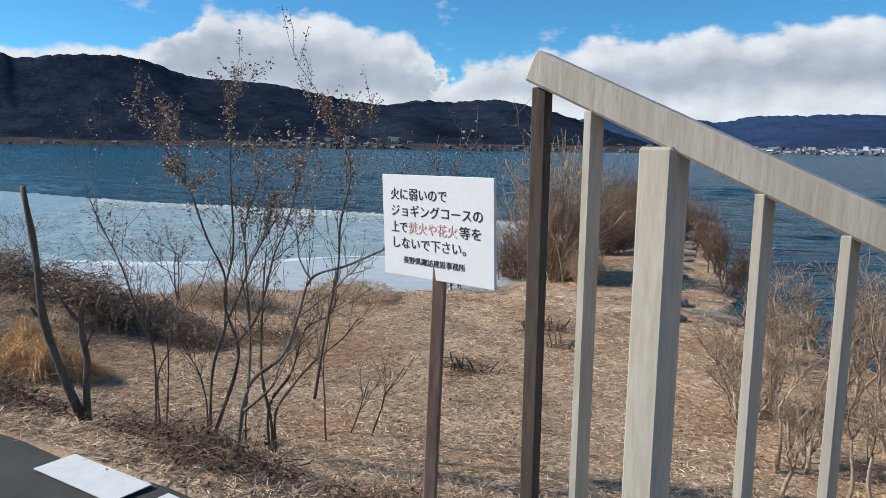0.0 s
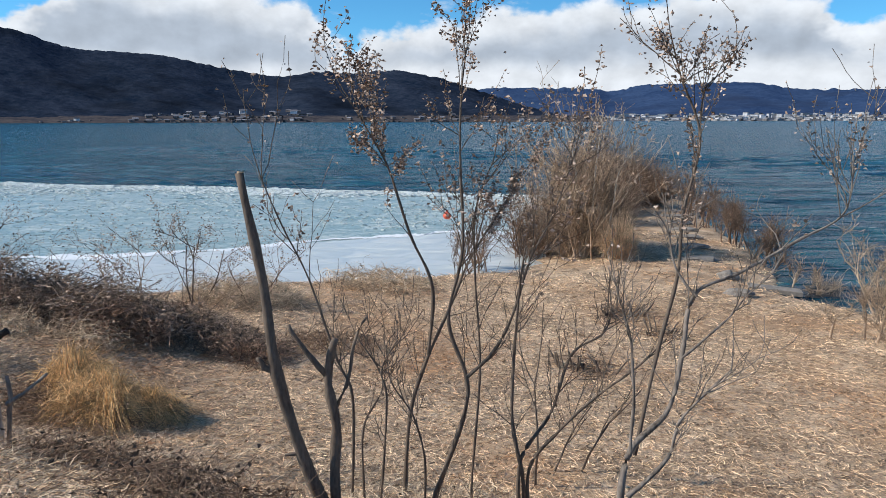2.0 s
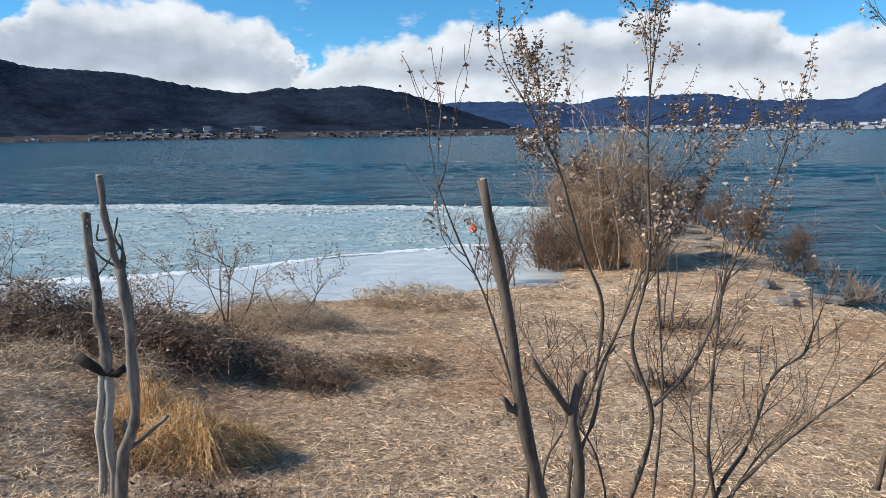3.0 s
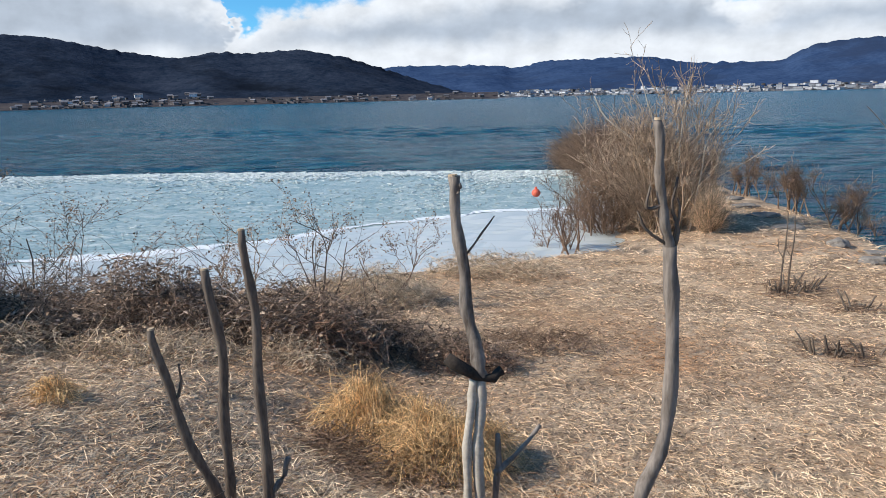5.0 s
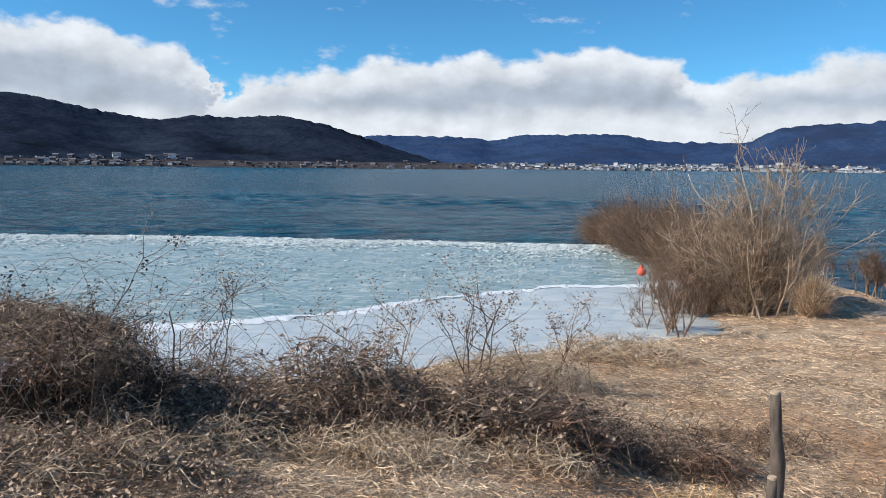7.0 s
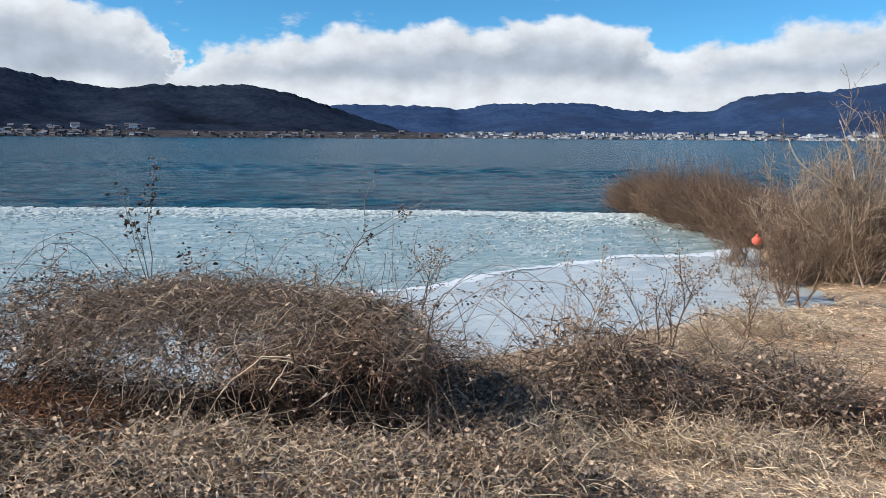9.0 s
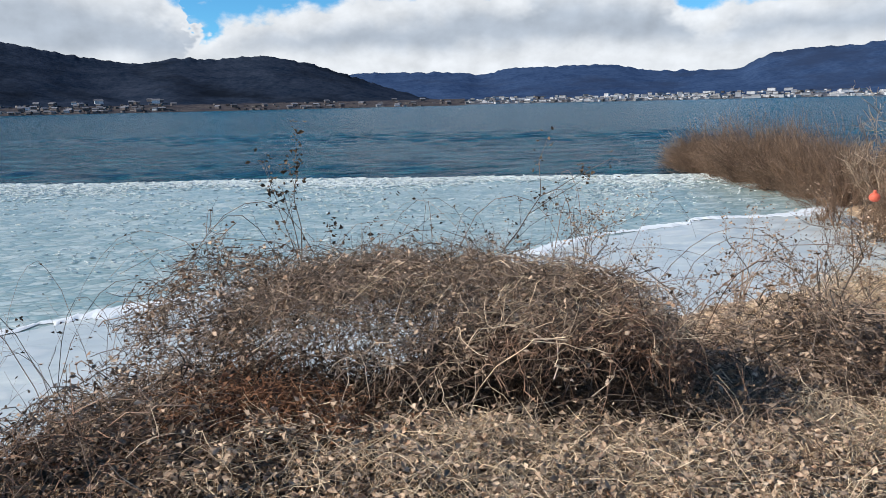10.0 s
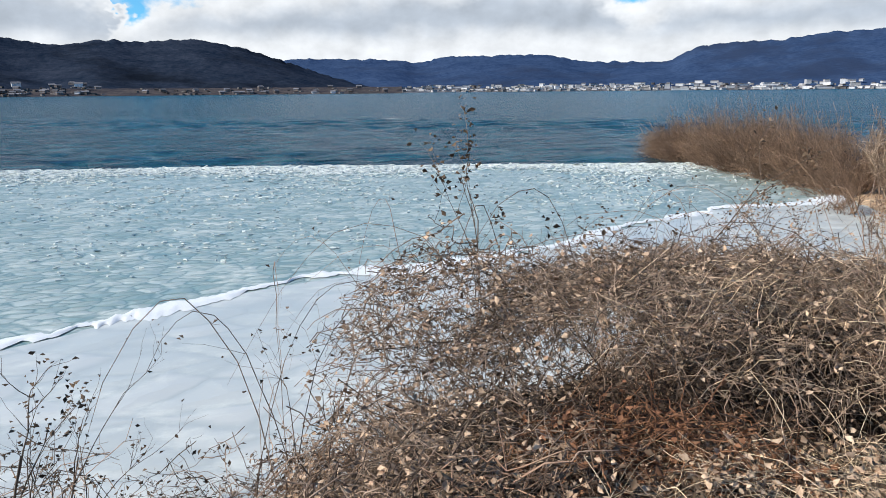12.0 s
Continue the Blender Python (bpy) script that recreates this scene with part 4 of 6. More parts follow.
limb(s, "branch", [(-4.71, 5.98, 1.05), (-4.69, 5.97, 1.15), (-4.70, 5.97, 1.20)], 0.005, 0.002, M_BARK, 6, 6)
cut_top(s, (-4.77, 5.985, 1.455), (0, 0, 1), 0.013)

s = sapling("pale grey lopped sapling, dark collar above a split stem", (-5.22, 6.85))
limb(s, "stem", [(-5.17, 6.87, 0.27), (-5.21, 6.92, 0.50), (-5.24, 6.96, 0.82), (-5.27, 6.98, 1.19)], 0.030, 0.022, M_GREYWOOD)
limb(s, "stem", [on_ground(-5.26, 6.84), (-5.255, 6.85, -0.40), (-5.24, 6.86, 0.0), (-5.205, 6.87, 0.26)], 0.021, 0.018, M_PALEBARK)
limb(s, "stem", [on_ground(-5.19, 6.84), (-5.195, 6.85, -0.42), (-5.19, 6.86, 0.0), (-5.165, 6.87, 0.26)], 0.025, 0.022, M_PALEBARK)
limb(s, "collar", [(-5.33, 6.87, 0.37), (-5.22, 6.86, 0.29), (-5.13, 6.86, 0.26), (-5.08, 6.87, 0.29)], 0.026, 0.019, M_CHAR, 8, 8, label="dark rotten bark collar")
limb(s, "branch", [on_ground(-5.13, 6.84), (-5.13, 6.85, -0.45), (-5.10, 6.86, -0.2), (-5.10, 6.86, -0.02)], 0.016, 0.011, M_GREYWOOD, 7, 8)
limb(s, "branch", [(-5.12, 6.85, -0.22), (-5.00, 6.88, -0.14), (-4.87, 6.93, -0.03)], 0.014, 0.008, M_GREYWOOD, 7, 8)
limb(s, "branch", [(-5.24, 6.96, 0.80), (-5.16, 6.97, 0.90), (-5.08, 6.98, 1.0)], 0.006, 0.003, M_BARK, 6, 6)
limb(s, "branch", [(-5.27, 6.97, 1.10), (-5.24, 6.96, 1.13), (-5.245, 6.96, 1.16)], 0.008, 0.006, M_GREYWOOD, 6, 4)
cut_top(s, (-5.27, 6.98, 1.195), (-0.05, 0, 1), 0.021)

s = sapling("thin dark straight sapling lopped at waist height", (-6.18, 6.93))
limb(s, "stem", [on_ground(-6.17, 6.93), (-6.18, 6.93, -0.25), (-6.18, 6.935, 0.26), (-6.18, 6.935, 0.66), (-6.205, 6.93, 1.0)], 0.026, 0.015, M_BARK)
limb(s, "branch", [(-6.17, 6.93, -0.25), (-6.11, 6.93, -0.18), (-6.08, 6.93, -0.08)], 0.014, 0.011, M_GREYWOOD, 7, 6)
cut_top(s, (-6.205, 6.93, 1.003), (-0.05, 0, 1), 0.015)
s = sapling("thin grey-brown sapling lopped at waist height", (-6.41, 7.24))
limb(s, "stem", [on_ground(-6.41, 7.24), (-6.41, 7.24, -0.43), (-6.40, 7.24, -0.03), (-6.39, 7.24, 0.41), (-6.43, 7.23, 0.765)], 0.027, 0.019, M_BARK)
cut_top(s, (-6.43, 7.23, 0.77), (-0.1, 0, 1), 0.018)
s = sapling("short leaning grey-brown sapling lopped low", (-6.40, 7.04))
limb(s, "stem", [on_ground(-6.38, 7.05), (-6.42, 7.03, -0.31), (-6.51, 7.0, -0.03), (-6.59, 6.97, 0.32), (-6.625, 6.953, 0.575)], 0.026, 0.015, M_BARK)
limb(s, "branch", [(-6.56, 6.98, 0.22), (-6.53, 6.98, 0.30), (-6.53, 6.98, 0.40)], 0.008, 0.004, M_BARK, 6, 6)
cut_top(s, (-6.625, 6.953, 0.578), (-0.1, 0, 1), 0.015)


# ---------------------------------------------------------------- shrubs with bare branches
def shrub(label, foot, stems, mat, seed, leaf_mat=None, leaves=0, leaf_from=1.0, name="bare_shrub", depth=2, spread=0.55, leaf_size=0.045, twig=0.4):
    """stems: (lean x, lean y, length, radius) from the foot; fine twigs as one part, a leaf part on the tips."""
    ob = thing(name, on_ground(*foot, 0), label, "shrub")
    rnd = np.random.default_rng(seed)
    fine_p, fine_r = [], []
    tips = []
    for lx, ly, ln, r in stems:
        out = []
        root = np.array(on_ground(foot[0] + rnd.normal() * 0.12, foot[1] + rnd.normal() * 0.12, -0.05))
        grow(root, (lx, ly, 1.0), ln, r, depth, spread, rnd, out)
        main = out[0]
        v, f = tubes(local(ob, main[0])[None], main[1][None], 7)
        mesh_part("stem", v, f, mat, ob)
        for p, q in out[1:]:
            fine_p.append(local(ob, p))
            fine_r.append(q)
            tips.append(p[-1])
            tips.append(p[-3])
    v, f = tubes(np.array(fine_p), np.array(fine_r), 4)
    tagged(mesh_part("crown", v, f, mat, ob), kind="stuff")
    if leaf_mat and leaves:
        tips = np.array([t for t in tips if t[2] > leaf_from])
        if len(tips):
            c = tips[(rnd.random(leaves) ** 1.6 * len(tips)).astype(int)] + rnd.normal(size=(leaves, 3)) * (0.035, 0.035, 0.06)
            v, f = leaflets(local(ob, c), rnd.uniform(0.5, 1.3, leaves) * leaf_size)
            tagged(mesh_part("foliage", v, f, leaf_mat, ob, "pale withered leaves left on the tips"), kind="stuff")
    return ob


def branchy(label, stems, mat, seed, leaves, leaf_from, leaf_size, leaf_mat=M_TIPLEAF):
    """A shrub of given crooked stems; shoots fork off their upper halves and carry hanging withered leaves."""
    p0 = stems[0][0][0]
    ob = thing("bare_shrub", on_ground(p0[0], p0[1], 0), label, "shrub")
    rnd = np.random.default_rng(seed)
    out = []
    for pts, r0, r1 in stems:
        pts = [tuple(p) for p in pts]
        if pts[0][2] < float(ground_z(pts[0][0], pts[0][1])) + 0.45:
            pts.insert(0, on_ground(pts[0][0], pts[0][1]))
        limb(ob, "stem", pts, r0 * 0.82, r1 * 0.8, mat, 8, 8 * len(pts))
        path = bend(pts, 40)
        size = float(np.linalg.norm(path[-1] - path[0]))
        for j in rnd.integers(14, 40, int(6 + 5 * size)):
            w = path[min(j + 1, 39)] - path[j - 1]
            w = w / (np.linalg.norm(w) + 1e-6) + rnd.normal(size=3) * (0.5, 0.5, 0.25)
            grow(path[j], w, rnd.uniform(0.12, 0.42) * min(1.3, 0.5 + 0.4 * size), 0.0034, 1, 0.6, rnd, out, 0.5)
    p, r = np.array([q for q, _ in out]), np.array([q for _, q in out])
    v, f = tubes(local(ob, p.reshape(-1, 3)).reshape(p.shape), np.maximum(r, 0.0017), 4)
    tagged(mesh_part("crown", v, f, mat, ob), kind="stuff")
    tips = p[p[:, -1, 2] > leaf_from]
    if len(tips):
        pick = tips[(rnd.random(leaves) ** 1.7 * len(tips)).astype(int), rnd.integers(2, 6, leaves)]
        v, f = leaflets(local(ob, pick + rnd.normal(size=(leaves, 3)) * (0.016, 0.016, 0.028) - (0, 0, 0.015)), rnd.uniform(0.5, 1.4, leaves) * leaf_size)
        tagged(mesh_part("foliage", v, f, leaf_mat, ob, "pale withered leaves left on the tips"), kind="stuff")
    return ob


branchy("bare many-stemmed shrub with withered leaves on its tips", (
    ([(-2.44, 6.95, -0.97), (-2.39, 6.96, -0.38), (-2.27, 6.97, 0.04), (-2.09, 6.98, 0.45), (-1.95, 6.99, 0.78), (-1.73, 7.00, 1.14)], 0.021, 0.006),
    ([(-2.26, 6.97, 0.06), (-2.23, 6.94, 0.54), (-2.37, 6.90, 0.91), (-2.51, 6.87, 1.35), (-2.62, 6.83, 1.58), (-2.78, 6.80, 1.85)], 0.014, 0.004),
    ([(-2.21, 6.62, -0.77), (-2.03, 6.64, -0.24), (-2.01, 6.66, 0.02), (-2.13, 6.68, 0.40), (-2.04, 6.69, 0.87), (-2.05, 6.71, 1.41), (-2.05, 6.73, 1.82), (-2.02, 6.75, 2.11)], 0.021, 0.004),
    ([(-2.01, 6.62, 0.03), (-1.84, 6.60, 0.21), (-1.71, 6.57, 0.51), (-1.62, 6.55, 0.83), (-1.48, 6.52, 1.14), (-1.38, 6.50, 1.47)], 0.014, 0.004),
    ([(-1.97, 6.70, -0.74), (-1.92, 6.72, 0.02), (-1.95, 6.75, 0.63), (-1.95, 6.78, 1.10), (-1.84, 6.80, 1.41)], 0.011, 0.004),
), M_BARK, 11, 4200, 1.15, 0.027)
branchy("low crossing bare shrub with upright twigs", (
    ([(-1.65, 6.49, -0.62), (-1.73, 6.49, -0.22), (-1.72, 6.50, 0.22), (-1.70, 6.50, 0.61), (-1.66, 6.50, 0.91)], 0.018, 0.005),
    ([(-1.67, 6.49, -0.50), (-1.48, 6.52, -0.18), (-1.35, 6.54, 0.20), (-1.15, 6.57, 0.33), (-1.08, 6.60, 0.48)], 0.016, 0.005),
    ([(-1.61, 6.49, -0.55), (-1.44, 6.44, -0.27), (-1.23, 6.39, -0.03), (-0.98, 6.35, 0.19), (-0.83, 6.30, 0.38)], 0.015, 0.005),
), M_BARK, 16, 60, 0.6, 0.03)
branchy("thin bare shrub stems with few twigs", (
    ([(-2.77, 6.60, -0.84), (-2.75, 6.58, -0.11), (-2.84, 6.56, 0.18), (-2.99, 6.54, 0.69), (-3.14, 6.52, 1.03), (-3.26, 6.50, 1.36)], 0.013, 0.004),
    ([(-2.68, 6.50, -0.80), (-2.68, 6.50, -0.28), (-2.55, 6.50, 0.04), (-2.70, 6.50, 0.34)], 0.012, 0.004),
    ([(-2.57, 6.40, -0.74), (-2.52, 6.40, -0.04), (-2.55, 6.40, 0.16), (-2.45, 6.40, 0.35)], 0.011, 0.004),
    ([(-2.29, 6.60, -0.52), (-2.36, 6.60, -0.23), (-2.50, 6.60, 0.01), (-2.53, 6.60, 0.25)], 0.009, 0.004),
), M_BARK, 12, 120, 0.9, 0.03)
branchy("forked bare shrub with pale bark beside the path", (
    ([(-1.39, 5.20, -0.18), (-1.34, 5.28, 0.15), (-1.14, 5.36, 0.33), (-1.05, 5.44, 0.59), (-0.98, 5.53, 0.84), (-0.74, 5.61, 0.93), (-0.41, 5.69, 1.08), (-0.14, 5.77, 1.21), (-0.08, 5.85, 1.49)], 0.019, 0.004),
    ([(-1.34, 5.25, 0.16), (-1.33, 5.27, 0.42), (-1.35, 5.28, 0.68), (-1.39, 5.30, 0.84)], 0.01, 0.004),
    ([(-1.36, 5.20, -0.02), (-1.18, 5.23, 0.14), (-1.10, 5.27, 0.33), (-0.88, 5.30, 0.54)], 0.013, 0.004),
    ([(-0.98, 5.50, 0.84), (-1.07, 5.55, 0.97), (-1.11, 5.60, 1.20)], 0.008, 0.004),
    ([(-1.07, 5.40, 0.57), (-0.86, 5.45, 0.73), (-0.71, 5.50, 0.88)], 0.007, 0.003),
), M_GREYWOOD, 13, 300, 1.1, 0.022)
branchy("tall slender bare shrub with a few hanging leaves", (
    ([(-1.10, 5.95, -0.19), (-0.99, 5.96, 0.44), (-0.91, 5.97, 0.85), (-0.89, 5.98, 1.18), (-0.82, 6.00, 1.57), (-0.93, 6.01, 1.88), (-1.00, 6.02, 2.11)], 0.014, 0.004),
    ([(-0.82, 6.00, 1.57), (-0.81, 6.00, 1.82), (-0.69, 6.00, 1.94)], 0.006, 0.003),
), M_BARK, 14, 1000, 1.4, 0.023)
shrub("low bare shrub on the lawn slope", (-1.25, 7.5), [(-0.1, 0, 0.9, 0.012), (0.25, 0.1, 1.0, 0.011), (0.5, 0, 0.8, 0.01)], M_BARK, 15, depth=2)


# ---------------------------------------------------------------- thickets of brambles and dead stalks
def side_twigs(rn, p, rad, count, length):
    """Short twigs leaving random places of the given strands."""
    n, k, _ = p.shape
    i, j = rn.integers(0, n, count), rn.integers(1, k - 1, count)
    way = rn.normal(size=(count, 3)) + 1.1 * (p[i, j + 1] - p[i, j]) / (np.linalg.norm(p[i, j + 1] - p[i, j], axis=1, keepdims=True) + 1e-6)
    way /= np.linalg.norm(way, axis=1, keepdims=True)
    ln = length * rn.uniform(0.3, 1.1, count)
    t = np.linspace(0, 1, 4)
    q = p[i, j][:, None, :] + way[:, None, :] * (ln[:, None] * t[None, :])[:, :, None]
    q[:, 1:] += np.cumsum(rn.normal(size=(count, 3, 3)), 1) * 0.09 * ln[:, None, None]
    r2 = rad[i, j][:, None] * np.linspace(0.7, 0.35, 4)[None, :]
    return q, r2


def thicket(label, centre, ru, rv, h, n, seed, mat=M_VINE, leaf_mat=M_LEAF, leaves=0, r=0.0026, name="bramble_thicket", leaf=0.032, group="brambles on the bank", category="brambles", roof=None, mess=1.0):
    """A tangle of stems inside a lumpy mound of half-widths ru, rv (u, v) and height h; roof gives an absolute top with a hollow below."""
    u0, v0 = centre
    k = 8
    x0, y0 = place(u0, v0)
    ob = thing(name, on_ground(float(x0), float(y0), 0), label, category, group)
    rn = np.random.default_rng(seed)
    a, q = rn.uniform(0, 2 * np.pi, n), np.sqrt(rn.random(n))
    du, dv = q * np.cos(a), q * np.sin(a)
    sx, sy = place(u0 + ru * du, v0 + rv * dv)
    t = np.linspace(0, 1, k)
    th = rn.uniform(0, 2 * np.pi, n)
    ln = rn.uniform(0.2, 1.0, n) ** 1.3 * (0.45 + 0.5 * min(h, 1.0))
    px = sx[:, None] + (np.cos(th) * ln)[:, None] * (t - 0.5)[None, :]
    py = sy[:, None] + (np.sin(th) * ln)[:, None] * (t - 0.5)[None, :]
    lump = 1 + 0.30 * waver(sx, sy, 3.1, seed) + 0.18 * waver(sx, sy, 7.3, seed + 2)
    gz = ground_z(px, py)
    if roof is None:
        lift = h * np.sqrt(np.clip(1 - 0.9 * q * q, 0, 1)) * lump * rn.random(n) ** 0.6
        zc = ground_z(sx, sy) + lift
    else:
        zc = roof + 0.22 * (lump - 1) - 0.33 * np.clip(np.abs(du), 0, 1) ** 3 - 0.5 * np.clip(np.abs(dv), 0, 1) ** 4 - h * rn.random(n) ** 1.7
    sag = rn.uniform(-0.15, 0.5, n) * ln
    tilt = rn.normal(size=n) * 0.35 * ln
    pz = zc[:, None] - sag[:, None] * ((t[None, :] - 0.45) * 2) ** 2 + tilt[:, None] * (t - 0.5)[None, :]
    p = np.stack((px, py, np.maximum(pz, gz + 0.008)), -1)
    p += np.cumsum(rn.normal(size=(n, k, 3)), 1) * 0.016 * mess
    rad = (r * rn.uniform(0.5, 1.6, n))[:, None] * np.linspace(1, 0.5, k)[None, :]
    v, f = tubes(local(ob, p.reshape(-1, 3)).reshape(n, k, 3), rad, 3)
    p2, r2 = side_twigs(rn, p, rad, int(n * 1.2), 0.22)
    v2, f2 = tubes(local(ob, p2.reshape(-1, 3)).reshape(p2.shape), r2, 3)
    tagged(mesh_part("tangle", np.concatenate((v, v2)), np.concatenate((f, f2 + len(v))), mat, ob), kind="stuff")
    if leaves:
        i, j = rn.integers(0, n, leaves), rn.integers(0, k, leaves)
        c = p[i, j] + rn.normal(size=(leaves, 3)) * 0.02
        v, f = leaflets(local(ob, c), rn.uniform(0.5, 1.4, leaves) * leaf)
        tagged(mesh_part("foliage", v, f, leaf_mat, ob, "curled dead leaves"), kind="stuff")
    return ob


# mounds along the foot of the bank
thicket("rounded mound of tangled brown brambles on the bank", (5.95, 12.35), 0.75, 0.9, 0.98, 1500, 21, leaves=2600, leaf=0.056, r=0.0040, mess=1.5)
# darker stalks and leaves stand for the shade inside the mound
thicket("core coloured dark as shade in the rounded bramble mound", (5.85, 12.2), 0.6, 0.7, 0.6, 900, 28, M_BUSH, leaves=2200, leaf_mat=M_DARKLEAF, r=0.0040, mess=1.6)
thicket("low tangle of grey brambles at the lawn edge", (6.1, 10.7), 0.7, 0.95, 0.66, 1100, 22, leaves=1900, leaf=0.054, r=0.0040, mess=1.5)
# again a darker inside, colouring in the shade between the stems
thicket("brambles coloured dark as shade inside the low tangle", (6.0, 10.9), 0.55, 0.8, 0.38, 700, 30, M_BUSH, leaves=1600, leaf_mat=M_DARKLEAF, r=0.0040, mess=1.6)
thicket("low brown brambles running out across the turf", (6.7, 9.3), 0.5, 0.8, 0.34, 500, 23, leaves=700, r=0.0040, mess=1.7)
thicket("flat tangle of brown stalks on the turf", (7.6, 8.4), 0.45, 0.7, 0.16, 240, 47, M_BUSH, leaves=300, r=0.0040, mess=1.5)
thicket("loose tangle of dry brambles between mounds", (4.9, 13.05), 0.65, 0.6, 0.50, 800, 24, leaves=1500, leaf=0.054, r=0.0040, mess=1.5)
thicket("matted dead stalks at the water's edge", (9.0, 11.3), 0.7, 1.2, 0.45, 800, 25, M_THATCH, leaves=300, r=0.0040, mess=1.6)
thicket("matted brown stalks along the shore", (11.4, 10.0), 0.8, 1.2, 0.28, 600, 26, M_THATCH, leaves=250, r=0.005, mess=1.6)
thicket("loose dead stalks on the bank slope", (4.7, 11.5), 0.5, 0.8, 0.20, 450, 27, M_THATCH, leaves=700, r=0.0040, mess=1.7)
# the large overhanging thicket: a roof of arching stems above a dark hollow
thicket("large overhanging thicket of arching brambles", (3.95, 14.75), 0.85, 1.55, 0.17, 3200, 31, leaves=4200, roof=0.43, r=0.0022, mess=1.3)
thicket("pale matted stalks lying over the brambles", (3.85, 14.5), 0.8, 1.3, 0.12, 420, 33, M_THATCH, leaves=250, roof=0.45, r=0.0020, mess=1.2)
# stalks and leaves here are coloured dark for the shade under the roof
thicket("stalks coloured dark as shade in the hollow under brambles", (3.75, 14.2), 0.45, 1.1, 0.34, 1200, 41, M_DARKSTALK, leaves=2600, leaf_mat=M_DARKLEAF, r=0.0028, mess=1.4)
thicket("dry stems standing behind the hollow, coloured dark as shade", (4.5, 14.1), 0.30, 0.95, 0.85, 1300, 37, M_DARKSTALK, leaves=1500, leaf_mat=M_DARKLEAF, r=0.0028, mess=1.6)
thicket("outer tangle of overhanging bramble stems", (4.1, 15.95), 0.75, 1.15, 0.26, 620, 32, leaves=2100, leaf_mat=M_LEAF, roof=0.38, leaf=0.036, r=0.0028, mess=1.5)
# dark tone is part weeds, part shade of the tangle above
thicket("dark brambles with shade in their colour below the outer tangle", (3.35, 15.4), 0.45, 0.9, 0.36, 800, 36, M_DARKSTALK, leaves=2200, leaf_mat=M_DARKLEAF, r=0.0028, leaf=0.034, mess=1.7)
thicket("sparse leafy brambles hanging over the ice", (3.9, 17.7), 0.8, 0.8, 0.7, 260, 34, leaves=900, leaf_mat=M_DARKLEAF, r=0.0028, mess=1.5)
thicket("thin twiggy curtain hanging below the brambles", (3.9, 16.7), 0.7, 0.8, 0.95, 420, 40, leaves=1500, leaf_mat=M_LEAF, leaf=0.034, r=0.0028, mess=1.5)
thicket("grey leafy weeds growing over the shore ice", (3.3, 17.0), 0.7, 0.8, 0.50, 520, 43, leaves=2000, leaf_mat=M_LEAF, leaf=0.034, r=0.0028, mess=1.8)
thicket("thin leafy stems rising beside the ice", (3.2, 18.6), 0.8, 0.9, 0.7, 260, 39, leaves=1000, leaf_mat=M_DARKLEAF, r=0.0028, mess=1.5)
thicket("rusty dead ferns in front of the brambles", (2.8, 15.4), 0.30, 0.5, 0.26, 220, 35, M_RUST, leaves=700, leaf_mat=M_RUST, name="dead_ferns", category="ferns", group="", r=0.0028, mess=1.6)
thicket("grey sparse weeds on the low bank", (2.6, 16.4), 0.8, 0.9, 0.34, 560, 38, M_VINE, leaves=2000, leaf_mat=M_LEAF, r=0.003, mess=1.8)
# matted cover on the bank
COVER = ((2.5, 13.1, 0.95, 0.9, 0.20, M_THATCH, 1300, M_LEAF, 2600), (2.4, 14.7, 1.0, 0.9, 0.26, M_THATCH, 1300, M_LEAF, 3000), (2.2, 15.8, 0.9, 0.8, 0.22, M_VINE, 1100, M_DARKLEAF, 3200),
         (2.6, 13.9, 0.9, 0.8, 0.22, M_THATCH, 1200, M_LEAF, 2200), (2.8, 15.3, 0.4, 0.6, 0.28, M_RUST, 260, M_RUST, 500), (3.3, 13.0, 0.6, 0.9, 0.22, M_VINE, 800, M_LEAF, 1800), (1.9, 13.6, 0.5, 0.6, 0.16, M_RUST, 300, M_RUST, 500), (3.0, 12.1, 0.6, 0.6, 0.18, M_BUSH, 500, M_LEAF, 1200),
         (2.3, 14.3, 0.9, 0.7, 0.24, M_THATCH, 420, M_LEAF, 1200))
for i, (u, v, ru, rv, h, m, n, lm, nl) in enumerate(COVER):
    thicket({M_THATCH: "matted pale dead grass covering the bank", M_VINE: "grey matted bramble stems covering the bank", M_RUST: "rust-brown dead stalks among matted grass", M_BUSH: "dark brown matted stalks covering the bank"}[m], (u, v), ru, rv, h * 0.7, n // 2, 110 + i, m, leaves=nl, leaf_mat=lm, r=0.0019, leaf=0.034, name="matted_undergrowth", category="undergrowth", group="undergrowth on the bank", mess=0.9)


